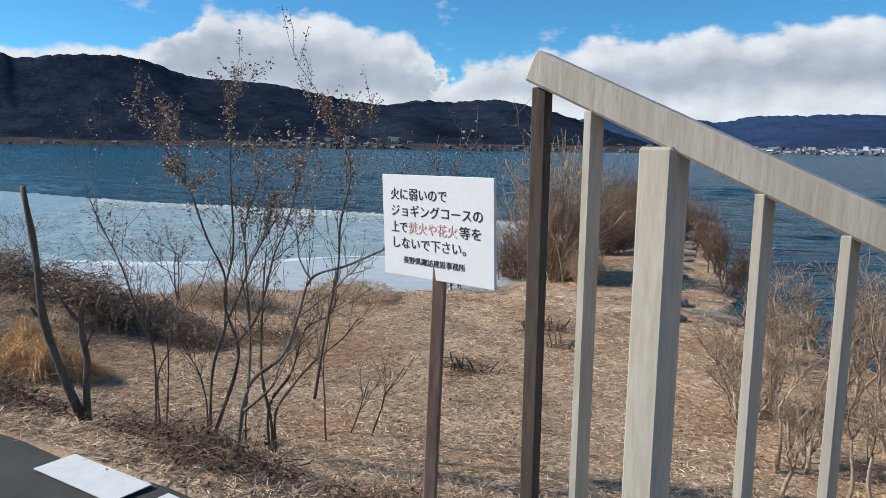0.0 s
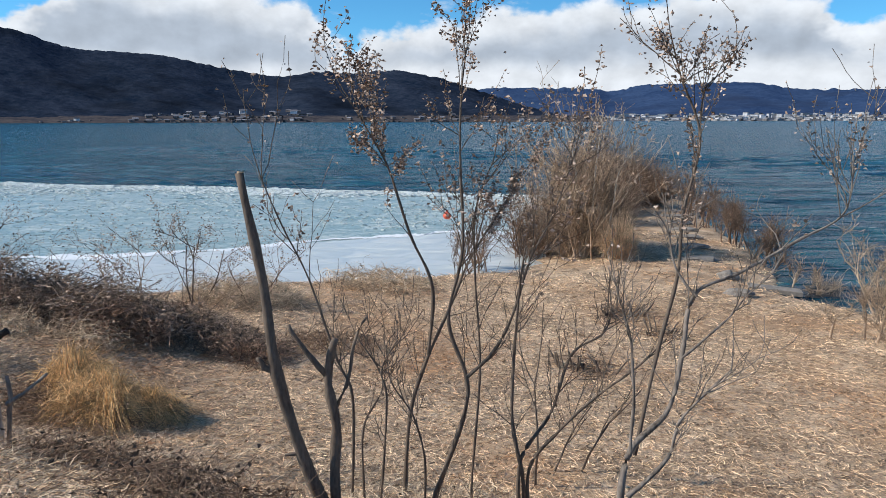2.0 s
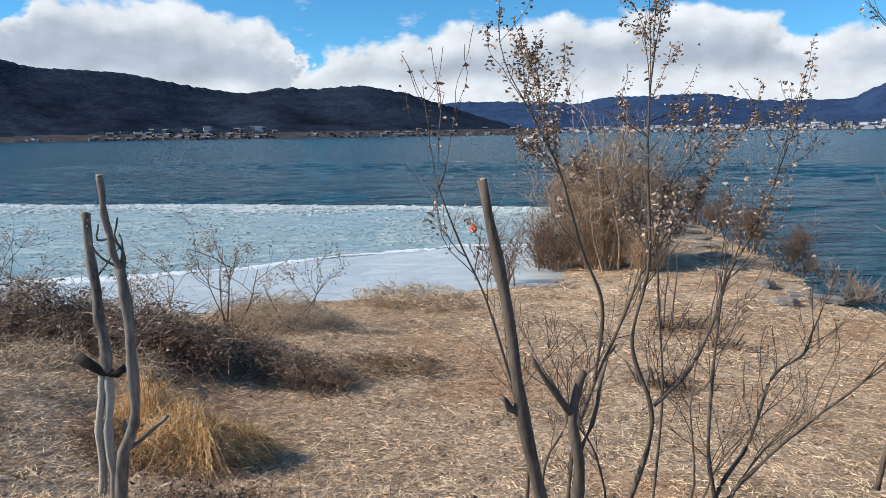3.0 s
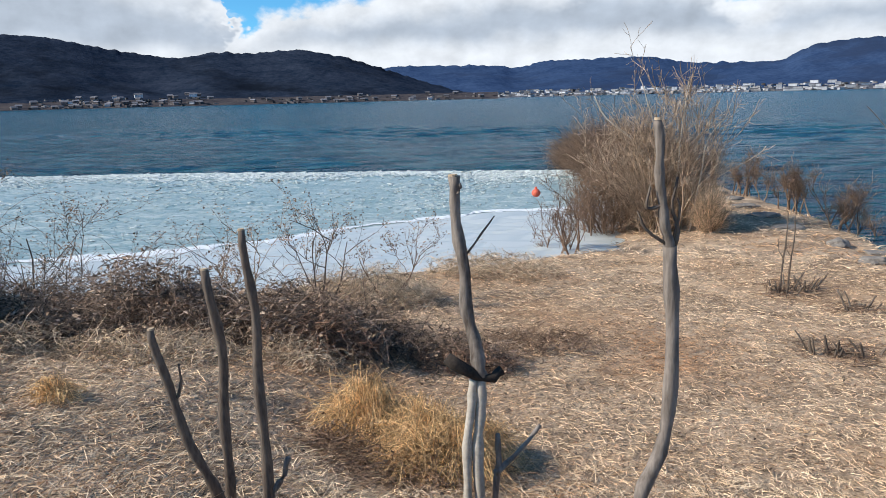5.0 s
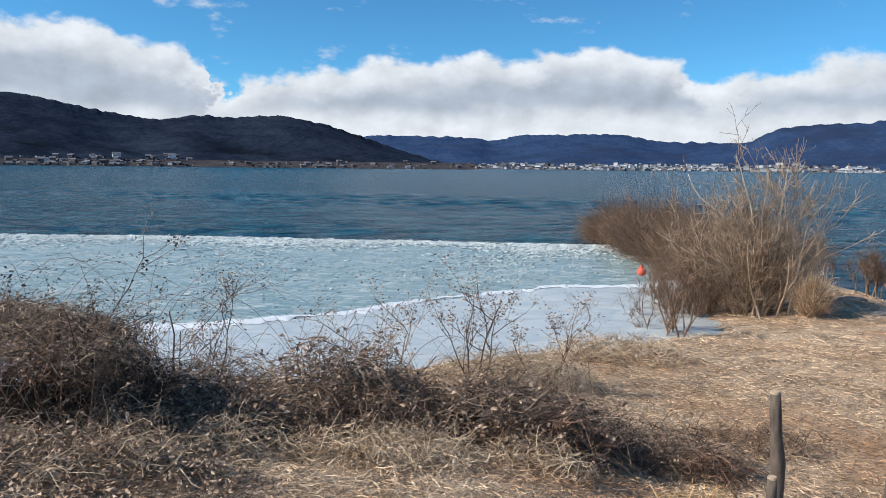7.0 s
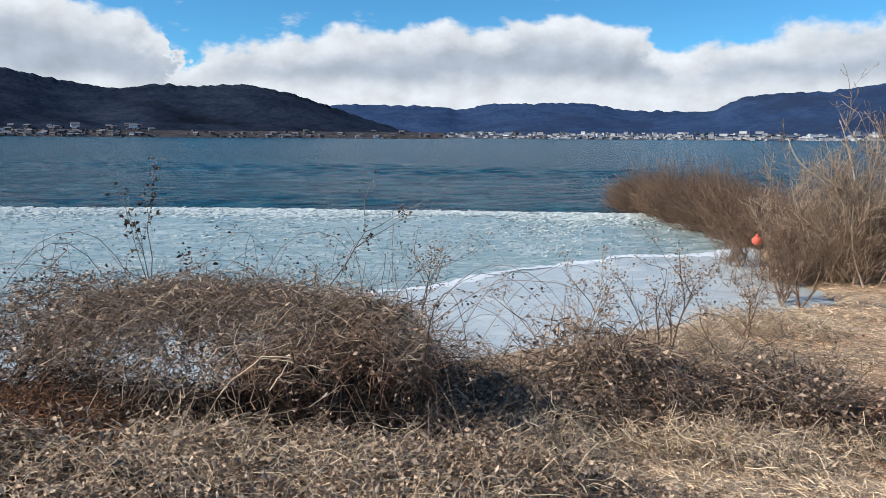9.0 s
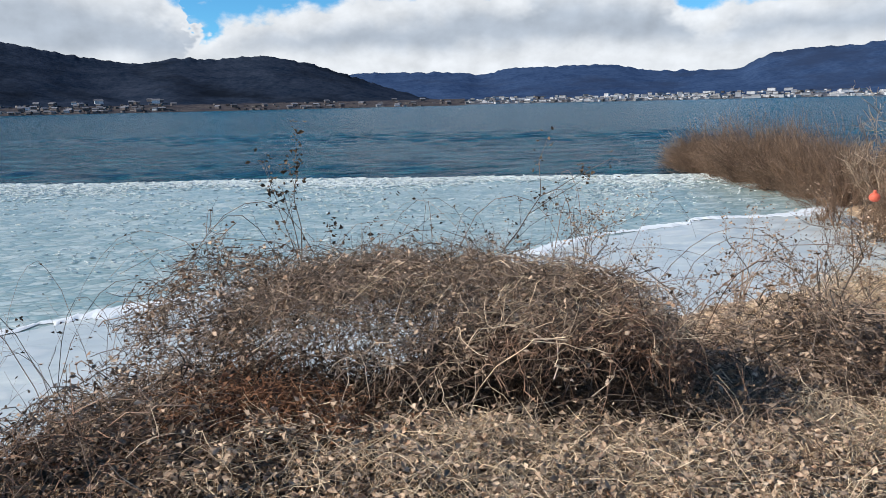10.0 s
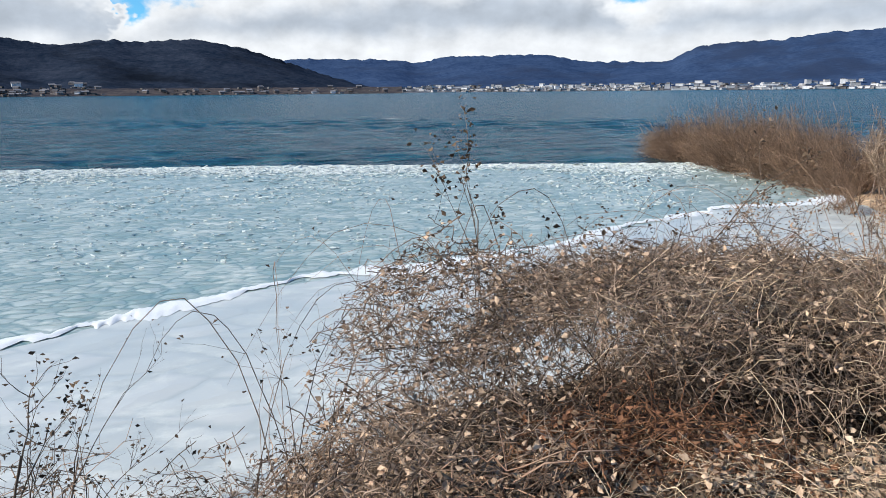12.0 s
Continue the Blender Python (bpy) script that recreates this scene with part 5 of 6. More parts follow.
def canes(label, centre, ru, rv, n, top, spread, seed, mat, r=0.0028, reach=(0.6, 1.6), twigs=4):
    """Long single bramble canes arching up out of a thicket and over, with short side shoots."""
    x0, y0 = place(*centre)
    ob = thing("bramble_canes", on_ground(float(x0), float(y0), 0), label, "brambles", "brambles on the bank")
    rn = np.random.default_rng(seed)
    k = 12
    t = np.linspace(0, 1, k)
    u, v = centre[0] + ru * rn.uniform(-1, 1, n), centre[1] + rv * rn.uniform(-1, 1, n)
    sx, sy = place(u, v)
    th, ln = rn.uniform(0, 2 * np.pi, n), rn.uniform(*reach, n)
    px = sx[:, None] + (np.cos(th) * ln)[:, None] * t[None, :] ** 1.2
    py = sy[:, None] + (np.sin(th) * ln)[:, None] * t[None, :] ** 1.2
    z0 = ground_z(sx, sy)
    peak = top + rn.normal(size=n) * spread - z0
    c = rn.uniform(0.45, 0.75, n)[:, None]
    pz = z0[:, None] + peak[:, None] * (1 - ((t[None, :] - c) / c) ** 2)
    p = np.stack((px, py, np.maximum(pz, ground_z(px, py) + 0.01)), -1) + np.cumsum(rn.normal(size=(n, k, 3)), 1) * 0.012
    rad = (r * rn.uniform(0.6, 1.3, n))[:, None] * np.linspace(1, 0.4, k)[None, :]
    v1, f1 = tubes(local(ob, p.reshape(-1, 3)).reshape(p.shape), rad, 4)
    p2, r2 = side_twigs(rn, p, rad, n * twigs, 0.26)
    v2, f2 = tubes(local(ob, p2.reshape(-1, 3)).reshape(p2.shape), r2 * 0.8, 3)
    tagged(mesh_part("tangle", np.concatenate((v1, v2)), np.concatenate((f1, f2 + len(v1))), mat, ob), kind="stuff")
    m = n * 7
    i, j = rn.integers(0, len(p2), m), rn.integers(1, 4, m)
    lv, lf = leaflets(local(ob, p2[i, j] + rn.normal(size=(m, 3)) * 0.015), rn.uniform(0.5, 1.3, m) * 0.028)
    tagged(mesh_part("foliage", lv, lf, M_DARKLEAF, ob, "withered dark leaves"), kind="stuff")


thicket("dark brambles filling the dip between two mounds", (6.0, 13.75), 0.7, 0.8, 0.85, 1200, 49, leaves=2400, leaf=0.036, r=0.0026, mess=1.5)
thicket("brown bramble heap behind the overhanging thicket", (5.5, 14.7), 0.6, 0.8, 0.95, 1100, 50, M_BUSH, leaves=2000, leaf=0.034, r=0.0026, mess=1.5)
canes("grey arching canes over the overhanging brambles", (4.1, 14.3), 0.6, 1.0, 24, 0.58, 0.10, 201, M_VINE, r=0.0028, reach=(0.8, 1.8))
canes("dark thorny canes springing from the brambles", (4.3, 15.0), 0.6, 1.2, 22, 0.62, 0.14, 202, M_BUSH, r=0.0028, reach=(0.9, 2.0))
canes("thin grey canes drooping towards the ice", (3.9, 16.6), 0.7, 1.0, 20, 0.30, 0.16, 203, M_VINE, r=0.0028, reach=(0.8, 1.7))
canes("arching canes above the bramble mounds", (6.0, 12.2), 0.7, 1.2, 26, 0.02, 0.12, 204, M_VINE, r=0.0028, reach=(0.8, 1.7))
canes("pale canes fallen across the bank", (3.3, 13.3), 0.6, 1.0, 12, 0.02, 0.05, 205, M_VINE, r=0.0022, reach=(0.6, 1.3))
canes("grey canes sprawling at the lawn edge", (6.2, 10.5), 0.6, 1.1, 26, -0.35, 0.10, 206, M_VINE, r=0.0028, reach=(0.6, 1.4))
canes("pale canes hanging over the dark hollow", (3.6, 14.1), 0.25, 0.8, 12, 0.46, 0.05, 207, M_VINE, r=0.0028, reach=(0.5, 1.0), twigs=3)


def stool(foot, n, seed, label):
    """A low stool of cut stems: short slanted stubs out of one root, with bits of broken twig round it."""
    ob = thing("cut_stool", on_ground(foot[0], foot[1], 0), label, "stump", "cut stools on the lawn")
    rn = np.random.default_rng(seed)
    for i in range(n):
        a, q = rn.uniform(0, 2 * math.pi), rn.uniform(0.02, 0.28)
        root = on_ground(foot[0] + q * math.cos(a), foot[1] + 0.6 * q * math.sin(a), -0.03)
        ln, lean = rn.uniform(0.10, 0.30), rn.uniform(0.1, 0.7)
        top = (root[0] + ln * lean * math.cos(a), root[1] + ln * lean * math.sin(a), root[2] + ln)
        mid = ((root[0] + top[0]) / 2 + rn.normal() * 0.012, (root[1] + top[1]) / 2, (root[2] + top[2]) / 2 + 0.01)
        limb(ob, "stub", [root, mid, top], rn.uniform(0.010, 0.018), rn.uniform(0.006, 0.011), M_BARK, 6, 6)
    m = 60
    p = np.zeros((m, 4, 3))
    a, q, th = rn.uniform(0, 2 * np.pi, m), rn.uniform(0, 0.45, m), rn.uniform(0, 2 * np.pi, m)
    t = np.linspace(-0.5, 0.5, 4)
    ln = rn.uniform(0.08, 0.3, m)
    p[:, :, 0] = (foot[0] + q * np.cos(a))[:, None] + (np.cos(th) * ln)[:, None] * t
    p[:, :, 1] = (foot[1] + q * np.sin(a))[:, None] + (np.sin(th) * ln)[:, None] * t
    p[:, :, 2] = ground_z(p[:, :, 0], p[:, :, 1]) + rn.uniform(0.01, 0.07, m)[:, None]
    v, f = tubes(local(ob, p.reshape(-1, 3)).reshape(p.shape), np.full((m, 4), 0.004), 4)
    tagged(mesh_part("litter", v, f, M_BUSH, ob), kind="stuff")
    return ob


for i, (foot, n) in enumerate((((-0.40, 10.62), 9), ((-0.10, 10.48), 8), ((0.66, 13.15), 10), ((1.10, 13.2), 7), ((1.12, 12.15), 8))):
    stool(foot, n, 210 + i, "low stool of dark cut stems in the turf")
for i, (u, v, ru, rv, h, n, m) in enumerate(((5.0, 11.3, 0.4, 0.5, 0.26, 260, M_THATCH), (5.2, 12.3, 0.45, 0.5, 0.40, 380, M_VINE), (5.3, 10.3, 0.35, 0.5, 0.20, 200, M_THATCH), (4.3, 12.6, 0.4, 0.45, 0.22, 260, M_THATCH), (3.9, 13.1, 0.4, 0.4, 0.26, 300, M_VINE), (5.4, 11.6, 0.35, 0.45, 0.45, 380, M_VINE), (6.9, 10.1, 0.4, 0.5, 0.4, 320, M_VINE), (3.3, 12.6, 0.35, 0.4, 0.16, 200, M_THATCH))):
    thicket("lumpy tuft of dead stalks before the bramble mounds", (u, v), ru, rv, h, n, 240 + i, m, leaves=n * 2, leaf_mat=M_LEAF, r=0.0028, mess=1.8)

for x, y, h in ((0.58, 13.1, 1.25), (0.74, 13.15, 1.1)):
    wand = thing("thin_sapling", on_ground(x, y, 0), "thin upright dark sapling beside a cut stool", "sapling", "thin saplings on the lawn")
    z = wand.location.z
    limb(wand, "stem", [(x, y, z - 0.05), (x + 0.02, y, z + 0.4 * h), (x + 0.05, y, z + 0.7 * h), (x + 0.04, y, z + h)], 0.013, 0.005, M_BARK, 6, 14)
    limb(wand, "branch", [(x + 0.02, y, z + 0.45 * h), (x - 0.06, y, z + 0.55 * h), (x - 0.08, y, z + 0.68 * h)], 0.006, 0.003, M_BARK, 6, 8)

for i, (u, v, ru, rv, h, n) in enumerate(((2.75, 2.1, 0.35, 0.5, 0.18, 380), (2.55, 3.3, 0.4, 0.5, 0.16, 380), (2.9, 4.3, 0.45, 0.5, 0.17, 380), (2.35, 5.6, 0.4, 0.6, 0.14, 360), (2.7, 6.9, 0.4, 0.6, 0.13, 320), (3.0, 1.0, 0.4, 0.5, 0.2, 320), (2.5, -0.3, 0.4, 0.6, 0.2, 320))):
    thicket("dark withered weeds along the edge of the path", (u, v), ru, rv, h, n, 300 + i, M_BUSH, leaves=n * 2, leaf_mat=M_DARKLEAF, r=0.0024, name="matted_undergrowth", category="undergrowth", group="undergrowth on the bank", mess=1.1)

# small bare trees standing over the brambles
def at_plan(u, v):
    x, y = place(u, v)
    return float(x), float(y)


shrub("small bare tree with thin grey twigs behind the brambles", at_plan(5.6, 15.35), [(0.05, 0, 1.25, 0.014), (-0.3, 0, 1.05, 0.011), (0.3, 0.1, 1.0, 0.010)], M_BARK, 121, M_DARKLEAF, 260, 0.0, depth=2, spread=0.55, leaf_size=0.035)
shrub("wide tangled bare shrub rising behind the brambles", at_plan(6.4, 14.5), [(0.1, 0, 1.35, 0.016), (-0.4, 0, 1.2, 0.013), (0.5, 0.1, 1.2, 0.013), (0.9, 0, 1.1, 0.012), (-0.1, 0.2, 1.15, 0.012), (-0.8, 0, 1.0, 0.011)], M_BARK, 122, M_LEAF, 1100, -0.4, depth=3, spread=0.7, leaf_size=0.03)
shrub("spindly shrub holding a few drooping leaves", at_plan(5.3, 16.4), [(0.0, 0.1, 1.6, 0.010), (0.2, 0.1, 1.2, 0.008)], M_BARK, 123, M_DARKLEAF, 160, 0.3, depth=2, spread=0.45, leaf_size=0.05)
shrub("dark bare shrub at the edge of the shore ice", at_plan(3.1, 18.5), [(0.05, 0, 0.95, 0.011), (-0.4, 0, 0.8, 0.009), (0.5, 0, 0.8, 0.009), (0.2, 0.2, 0.7, 0.008)], M_BARK, 127, M_DARKLEAF, 260, -1.0, depth=3, spread=0.6, leaf_size=0.03)
shrub("sparse bare shrub leaning over the shore ice", at_plan(8.3, 11.6), [(0.3, 0, 1.1, 0.016), (-0.2, 0, 1.0, 0.014), (0.6, 0.1, 1.0, 0.014), (-0.5, 0, 0.9, 0.012)], M_BARK, 124, M_LEAF, 900, -0.9, depth=3, spread=0.75, leaf_size=0.034)
shrub("tangled bare shrub at the shore", at_plan(8.0, 12.6), [(0.2, 0, 1.0, 0.015), (-0.5, 0, 0.9, 0.013), (0.5, 0, 1.0, 0.013), (0, 0.1, 1.0, 0.012)], M_TWIG, 125, M_LEAF, 900, -0.9, depth=3, spread=0.75, leaf_size=0.034)
shrub("bare shrub with arching twigs at the shore", at_plan(8.7, 10.8), [(0.3, 0, 0.9, 0.012), (-0.3, 0, 0.8, 0.01), (0.7, 0, 0.8, 0.01)], M_BUSH, 126, M_LEAF, 500, -1.0, depth=3, spread=0.75, leaf_size=0.034)


# ---------------------------------------------------------------- straw clumps on the lawn
def straw_clump(label, centres, n, seed, length=0.55, mat=M_GOLD):
    x0, y0 = centres[0][:2]
    ob = thing("straw_clump", on_ground(x0, y0, 0), label, "grass clump", "straw clumps")
    rn = np.random.default_rng(seed)
    vs_, fs_, base = [], [], 0
    for x, y, rad, hgt in centres:
        m = int(n * rad / sum(c[2] for c in centres))
        tufts = rn.uniform(0, 2 * np.pi, 15)
        a, q = tufts[rn.integers(0, 15, m)] + rn.normal(size=m) * 0.2, np.sqrt(rn.random(m)) * rad
        k = 6
        t = np.linspace(0, 1, k)
        ln = rn.uniform(0.6, 1.15, m) * length
        rx, ry = x + q * 0.45 * np.cos(a), y + q * 0.45 * np.sin(a)
        reach = (0.25 + 0.75 * q / rad) * rad * rn.uniform(0.5, 1.15, m)
        px = rx[:, None] + (np.cos(a + rn.normal(size=m) * 0.35) * reach)[:, None] * t[None, :] ** 1.3
        py = ry[:, None] + (np.sin(a + rn.normal(size=m) * 0.35) * reach)[:, None] * t[None, :] ** 1.3
        top = hgt * rn.uniform(0.35, 1.08, m) * (1.05 - 0.65 * (q / rad) ** 2)
        pz = ground_z(rx, ry)[:, None] + top[:, None] * (1 - ((t[None, :] - 0.42) / 0.6) ** 2) * 1.0 + 0.0
        g = ground_z(px, py)
        pz = np.maximum(pz, g + 0.01)
        p = np.stack((px, py, pz * 1.0), -1) + np.cumsum(rn.normal(size=(m, k, 3)), 1) * 0.014
        v, f = tubes(local(ob, p.reshape(-1, 3)).reshape(m, k, 3), np.repeat((0.0020 * rn.uniform(0.6, 1.5, m))[:, None], k, 1) * np.linspace(1, 0.4, k)[None], 3)
        vs_.append(v)
        fs_.append(f + base)
        base += len(v)
    tagged(mesh_part("straw", np.concatenate(vs_), np.concatenate(fs_), mat, ob), kind="stuff")
    return ob


straw_clump("golden drooping clump of dead ornamental grass on the lawn", [(-5.23, 8.60, 0.42, 0.51), (-5.65, 8.77, 0.32, 0.59), (-5.07, 8.20, 0.36, 0.40), (-4.85, 8.55, 0.32, 0.37)], 3000, 41)
for i, (u, v, ru, h, n) in enumerate(((4.26, 8.76, 0.30, 0.35, 1200), (4.31, 9.16, 0.22, 0.46, 800), (3.88, 8.49, 0.26, 0.29, 900), (4.41, 8.31, 0.24, 0.25, 500))):
    thicket("golden matted tussock of dead grass on the lawn", (u, v), ru, ru, h, n, 44 + i, M_GOLD, r=0.0021, name="straw_tussock", category="grass clump", group="straw clumps", mess=1.5)
thicket("low mat of dark dead stalks round the straw clump", (3.95, 8.65), 0.55, 0.7, 0.15, 700, 48, M_BUSH, leaves=500, leaf_mat=M_DARKLEAF, r=0.003, name="matted_undergrowth", category="undergrowth", group="undergrowth on the bank", mess=1.4)
straw_clump("small tuft of pale dead grass on the lawn", [(-7.75, 8.67, 0.16, 0.18)], 500, 42, 0.25)


# ---------------------------------------------------------------- spit with bushes
def thorn_bush(label, foot, n, h, spread, seed, mat, name="leafless_bush", r=0.004, lean=(0, 0), group="bushes on the spit"):
    """A crown of many fine rising twigs from several stems."""
    ob = thing(name, on_ground(foot[0], foot[1], 0), label, "bush", group)
    rn = np.random.default_rng(seed)
    k = 6
    t = np.linspace(0, 1, k)
    tuft = rn.integers(0, 22, n)
    a = rn.uniform(0, 2 * np.pi, 22)[tuft] + rn.normal(size=n) * 0.35
    q = np.clip(np.sqrt(rn.random(22))[tuft] + rn.normal(size=n) * 0.16, 0, 1.15)
    ln = h * rn.uniform(0.40, 1.12, 22)[tuft] * rn.uniform(0.45, 1.05, n)
    start = rn.uniform(0, 0.45, n)
    ox, oy = np.cos(a) * q * spread, np.sin(a) * q * spread
    px = foot[0] + ox[:, None] * (0.35 * start[:, None] + 0.3 + 0.7 * t[None, :] ** 1.1) + lean[0] * ln[:, None] * t[None, :] ** 2
    py = foot[1] + oy[:, None] * (0.35 * start[:, None] + 0.3 + 0.7 * t[None, :] ** 1.1) + lean[1] * ln[:, None] * t[None, :] ** 2
    g = ground_z(px[:, 0], py[:, 0])
    pz = g[:, None] + start[:, None] * h * 0.5 + ln[:, None] * t[None, :] * (1 - 0.42 * q[:, None] ** 2 * t[None, :])
    p = np.stack((px, py, pz), -1) + np.cumsum(rn.normal(size=(n, k, 3)), 1) * 0.075 * h / 2
    rad = np.repeat((r * rn.uniform(0.5, 1.4, n))[:, None], k, 1) * np.linspace(1, 0.35, k)[None]
    v, f = tubes(local(ob, p.reshape(-1, 3)).reshape(n, k, 3), rad, 3)
    p2, r2 = side_twigs(rn, p, rad, int(n * 2.0), 0.26 * h)
    v2, f2 = tubes(local(ob, p2.reshape(-1, 3)).reshape(p2.shape), r2, 3)
    tagged(mesh_part("crown", np.concatenate((v, v2)), np.concatenate((f, f2 + len(v))), mat, ob), kind="stuff")
    return ob


def grown_bush(label, foot, stems, ln, seed, mat, depth=3, spread=0.62, thin=0.0035, name="leafless_bush"):
    """A bush of several stems that fork again and again into fine twigs."""
    ob = thing(name, on_ground(*foot, 0), label, "bush", "bushes on the spit")
    rnd = np.random.default_rng(seed)
    out = []
    for i in range(stems):
        a = 2 * math.pi * i / stems + rnd.uniform(-0.4, 0.4)
        lean = rnd.uniform(0.1, 0.6)
        root = on_ground(foot[0] + rnd.normal() * 0.25, foot[1] + rnd.normal() * 0.25, -0.05)
        first = len(out)
        grow(root, (math.cos(a) * lean, math.sin(a) * lean, 1), ln * rnd.uniform(0.6, 1.0), 0.024, depth, spread, rnd, out, 0.5)
        sp, sr = out.pop(first)
        v, f = tubes(local(ob, sp)[None], sr[None], 6)
        mesh_part("stem", v, f, mat, ob)
    p = np.array([q for q, _ in out])
    r = np.maximum(np.array([q for _, q in out]), thin)
    v, f = tubes(local(ob, p.reshape(-1, 3)).reshape(p.shape), r, 3)
    p2, r2 = side_twigs(rnd, p, r, len(p) * 2, 0.28)
    v2, f2 = tubes(local(ob, p2.reshape(-1, 3)).reshape(p2.shape), np.maximum(r2, thin * 0.8), 3)
    tagged(mesh_part("crown", np.concatenate((v, v2)), np.concatenate((f, f2 + len(v))), mat, ob), kind="stuff")
    return ob


big = grown_bush("large leafless bush with pale bleached trunks on the spit", (1.35, 18.75), 26, 2.1, 51, M_TWIG, thin=0.005)
thorn_bush("fine tawny twigs filling the large bush", (1.35, 18.75), 1100, 2.7, 1.15, 56, M_TWIG, r=0.006)
thorn_bush("low brown twigs at the foot of the large bush", (0.5, 19.3), 380, 1.6, 1.1, 57, M_BUSH, r=0.006, lean=(-0.1, 0))
for pts, r in (([(1.30, 18.45, -1.6), (1.25, 18.5, -0.9), (1.15, 18.55, -0.2), (0.75, 18.8, 0.5), (0.2, 19.1, 1.0), (-0.05, 19.2, 1.5)], 0.06),
               ([(1.2, 18.5, -0.3), (1.15, 18.6, 0.6), (0.95, 18.7, 1.4), (0.8, 18.8, 1.9)], 0.04),
               ([(1.35, 18.45, -1.6), (1.5, 18.3, -0.4), (1.55, 18.25, 0.7), (1.65, 18.2, 1.85)], 0.045),
               ([(1.75, 18.1, -1.5), (1.9, 18.0, -0.2), (2.0, 17.9, 0.6), (2.35, 17.7, 1.1)], 0.035)):
    limb(big, "trunk", pts, r * 0.6, r * 0.18, M_PALEBARK, 8, 16, label="pale bleached trunk")
grown_bush("low dark leafless bush at the base of the spit", (0.15, 19.2), 10, 1.3, 52, M_BUSH)
grown_bush("tawny leafless bush on the spit", (1.3, 20.6), 10, 1.5, 53, M_TWIG)
grown_bush("spreading brown bush leaning over the ice", (0.6, 21.4), 10, 1.3, 55, M_BUSH)
thorn_bush("tall pale dead grass below the bush", (2.0, 17.75), 1500, 1.0, 0.42, 54, M_STRAW, "tall_dead_grass", 0.004)
for i, (u, v, h) in enumerate(((21.5, 7.7, 2.0), (23.5, 8.2, 2.2), (25.5, 8.7, 2.3), (27.5, 9.3, 2.3), (29.5, 9.9, 2.2), (31.3, 10.5, 2.1), (33.0, 10.9, 1.9), (34.0, 11.2, 1.5), (26.5, 7.2, 1.8), (30, 8.2, 1.8))):
    x, y = place(u, v + 0.45)
    thorn_bush("brown leafless bushes crowding the long spit", (float(x), float(y)), 800, h, 1.35, 60 + i, M_BUSH, r=0.008, lean=(-0.12, 0.05))
for i, (u, v, h) in enumerate(((17.5, 3.4, 1.0), (19.5, 4.1, 1.1), (22, 5.0, 1.1), (25, 5.8, 1.3), (15.5, 2.2, 0.9), (13.5, 1.3, 1.3), (12.3, 0.2, 1.6), (11.2, 1.6, 0.9), (9.8, 0.4, 1.5), (8.8, 1.5, 0.9), (10.6, -1.0, 1.6), (8.0, -0.4, 1.5), (7.0, 0.6, 1.1))):
    x, y = place(u, v)
    grown_bush("grey-brown leafless scrub along the shore", (float(x), float(y)), 9, h * 0.75, 80 + i, M_BUSH if i < 4 else M_TWIG, thin=0.0025 if i > 6 else 0.004)


# ---------------------------------------------------------------- stones, plank and float
def boulder(foot, size, seed, label, name="boulder"):
    bm = bmesh.new()
    bmesh.ops.create_icosphere(bm, subdivisions=3, radius=1)
    for vert in bm.verts:
        n_ = noise.noise(vert.co * 1.4 + Vector((seed, 0, 0))) * 0.35 + noise.noise(vert.co * 3.5 + Vector((0, seed, 0))) * 0.12
        vert.co *= 1 + n_
        vert.co = Vector((vert.co.x * size[0], vert.co.y * size[1], vert.co.z * size[2]))
    ob = part(name, bm, M_STONE)
    ob.location = on_ground(foot[0], foot[1], size[2] * 0.35)
    return tagged(ob, label, "rock")


boulder((3.73, 16.0), (0.22, 0.16, 0.12), 1.0, "small dark grey boulder on the bare ground of the spit")
boulder((3.35, 14.6), (0.25, 0.18, 0.10), 2.0, "flat grey stone half sunk in dry turf")
bm = bmesh.new()
box(bm, (0.95, 0.36, 0.09), Matrix.Identity(4))
pl = part("flat_slab", bm, M_STONE)
pl.matrix_world = pose(4.35, 15.3, float(ground_z(4.35, 15.3)) + 0.05, 0, 4, -18)
tagged(pl, "flat pale stone slab lying on the spit path", "stone slab")
for i in range(7):
    u = 16.5 + i * 1.5
    x, y = place(u, 4.7 + i * 0.32)
    boulder((float(x), float(y)), (0.42, 0.2, 0.07), 5.0 + i, "flat stepping stone on the spit path", "stepping_stone")

fl = thing("net_float", (-1.835, 17.616, -0.375), "faded orange round float caught in bare twigs", "float")
bm = bmesh.new()
bmesh.ops.create_uvsphere(bm, u_segments=20, v_segments=14, radius=0.09)
for vert in bm.verts:
    vert.co.z *= 0.92
part("ball", bm, M_BUOY, fl)
bm = bmesh.new()
bmesh.ops.create_cone(bm, cap_ends=True, segments=10, radius1=0.03, radius2=0.025, depth=0.05, matrix=Matrix.Translation((0, 0, 0.1)))
part("lug", bm, M_BUOY, fl)
grown_bush("thin bare twigs leaning out over the ice", (-1.35, 17.5), 7, 1.25, 99, M_BUSH)


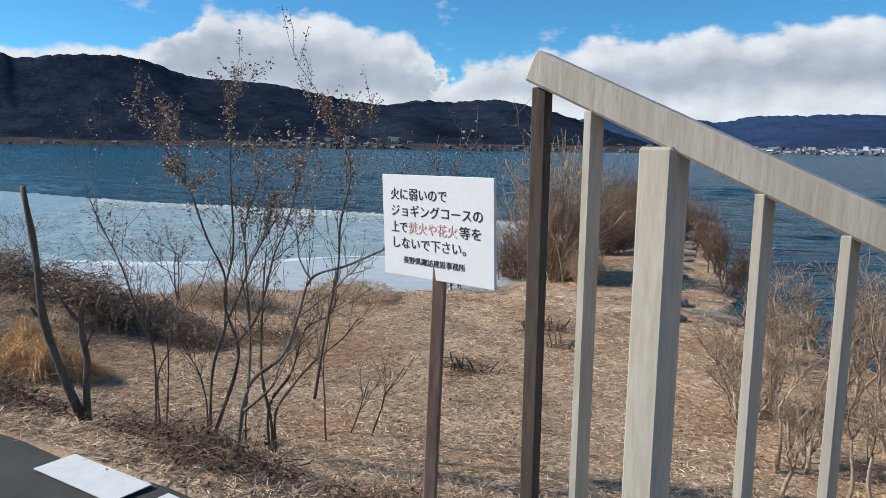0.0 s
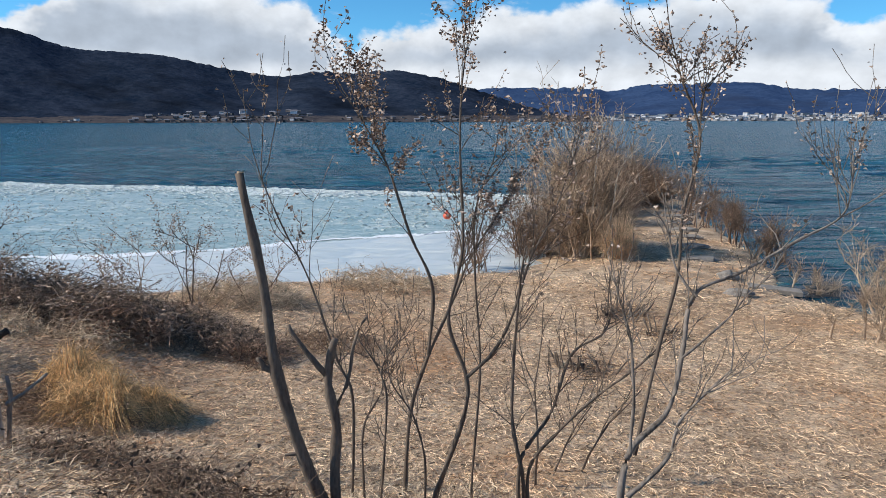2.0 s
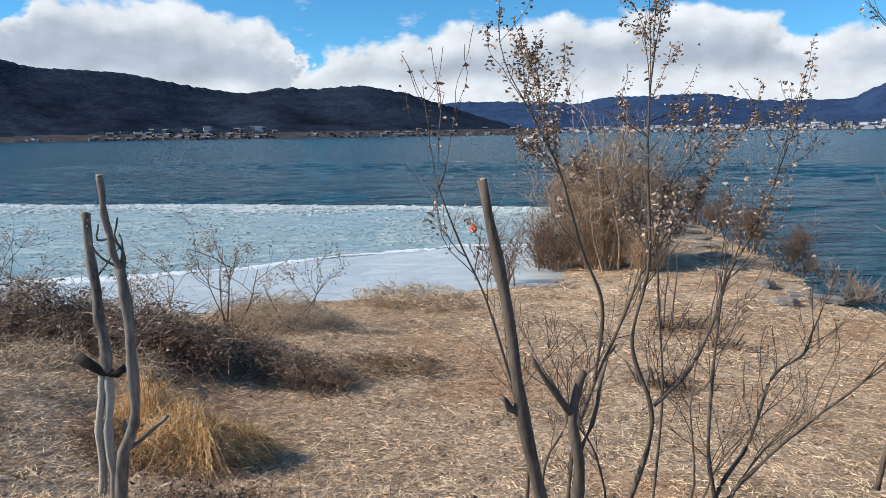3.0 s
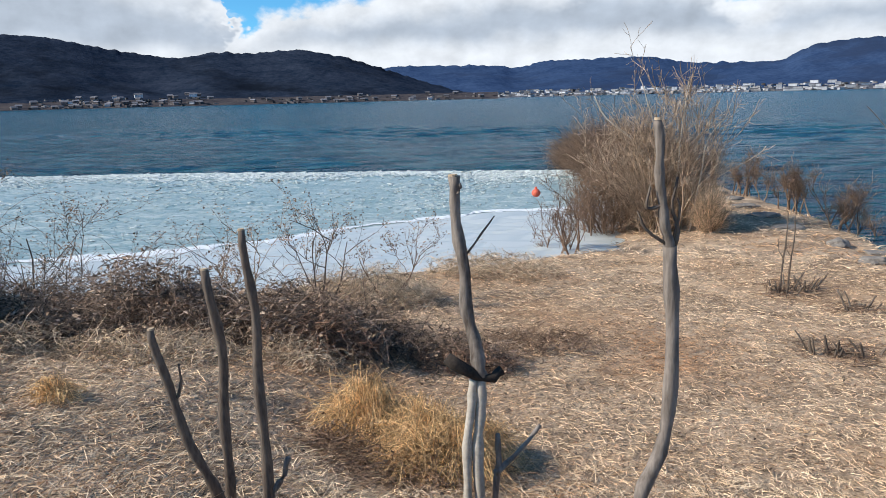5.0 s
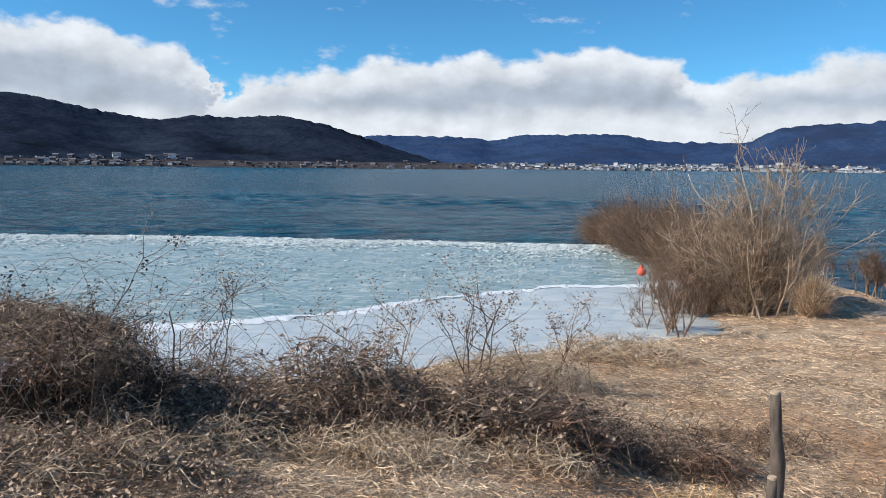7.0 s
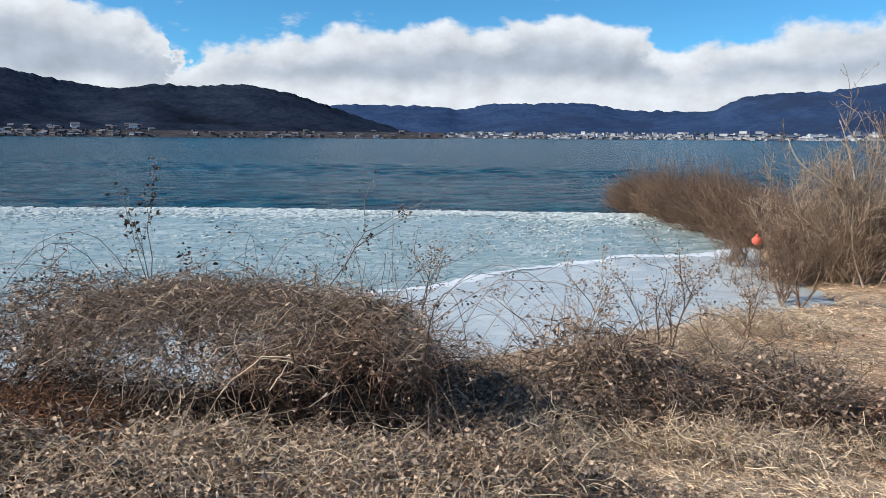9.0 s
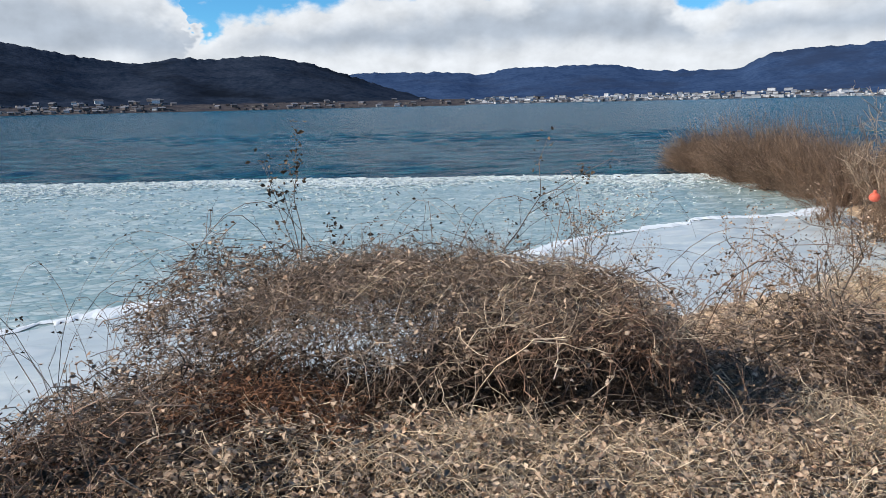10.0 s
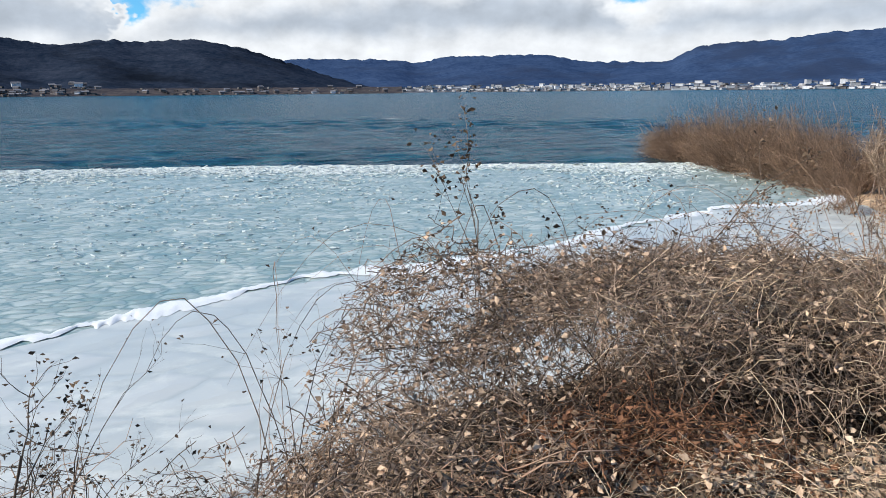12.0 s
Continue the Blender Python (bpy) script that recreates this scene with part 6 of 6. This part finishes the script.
# ---------------------------------------------------------------- turf, litter
def turf(name, n, u_lo, u_hi, v_lo, v_hi, length, lift, width, mat, seed, label, power=1.0, floor=-1.6):
    rn = np.random.default_rng(seed)
    u = u_lo + (u_hi - u_lo) * rn.random(n) ** power
    v = rn.uniform(v_lo, v_hi, n)
    ok = u > path_edge(v) + 0.02
    u, v = u[ok], v[ok]
    x, y = place(u, v)
    z = ground_z(x, y)
    ok = z > floor
    x, y, z = x[ok], y[ok], z[ok]
    m = len(x)
    a = rn.uniform(0, 2 * np.pi, m)
    e = np.abs(rn.normal(size=m)) * lift
    ways = np.stack((np.cos(a), np.sin(a), e), -1)
    ln = length * rn.uniform(0.4, 1.3, m)
    v_, f_ = blades(np.stack((x, y, z + 0.004 + 0.012 * rn.random(m)), -1), ways, ln, width * rn.uniform(0.6, 1.4, m), e * 0.6, 3)
    ob = mesh_part(name, v_, f_, mat)
    return tagged(ob, label, "grass", kind="stuff")


turf("lawn_straw", 60000, 4.5, 13.5, -2, 13, 0.10, 0.45, 0.006, M_STRAW, 70, "pale straw strewn over the lawn", 1.2)
turf("dead_grass", 130000, 1.6, 12.5, -2, 14, 0.10, 0.5, 0.005, M_STRAW, 71, "short flattened straw-coloured winter turf", 1.5)
turf("bank_grass", 45000, 1.1, 4.6, 0, 19.5, 0.15, 0.75, 0.005, M_THATCH, 72, "matted pale dead grass on the bank slope")
turf("dark_twig_litter", 60000, 1.6, 13, -2, 14, 0.09, 0.25, 0.005, M_BUSH, 74, "brown twig and stalk litter in the turf", 1.3)
turf("spit_grass", 9000, 12.5, 20, 1.5, 9.5, 0.2, 0.7, 0.009, M_STRAW, 73, "dead grass at the base of the spit")


def litter(n, u_lo, u_hi, v_lo, v_hi, size, mat, seed, label):
    rn = np.random.default_rng(seed)
    u, v = rn.uniform(u_lo, u_hi, n), rn.uniform(v_lo, v_hi, n)
    ok = u > path_edge(v) + 0.03
    x, y = place(u[ok], v[ok])
    z = ground_z(x, y)
    c = np.stack((x, y, z + rn.uniform(0.012, 0.05, len(x))), -1)
    v_, f_ = leaflets(c, rn.uniform(0.5, 1.4, len(x)) * size, 0.4)
    tagged(mesh_part("leaf_litter", v_, f_, mat), label, "leaf litter", kind="stuff")


litter(13000, 1.1, 4.6, 12.3, 17.0, 0.042, M_LEAF, 75, "curled brown leaf litter among dead grass")
# dense dark leaves; their tone also paints the shade onto the ground
litter(16000, 1.0, 4.4, 13.9, 19.0, 0.042, M_DARKLEAF, 77, "dark leaves carrying the shade under the brambles in their colour")
litter(4500, 1.6, 9.0, 0.0, 12.5, 0.032, M_LEAF, 76, "scattered brown leaves on winter turf")
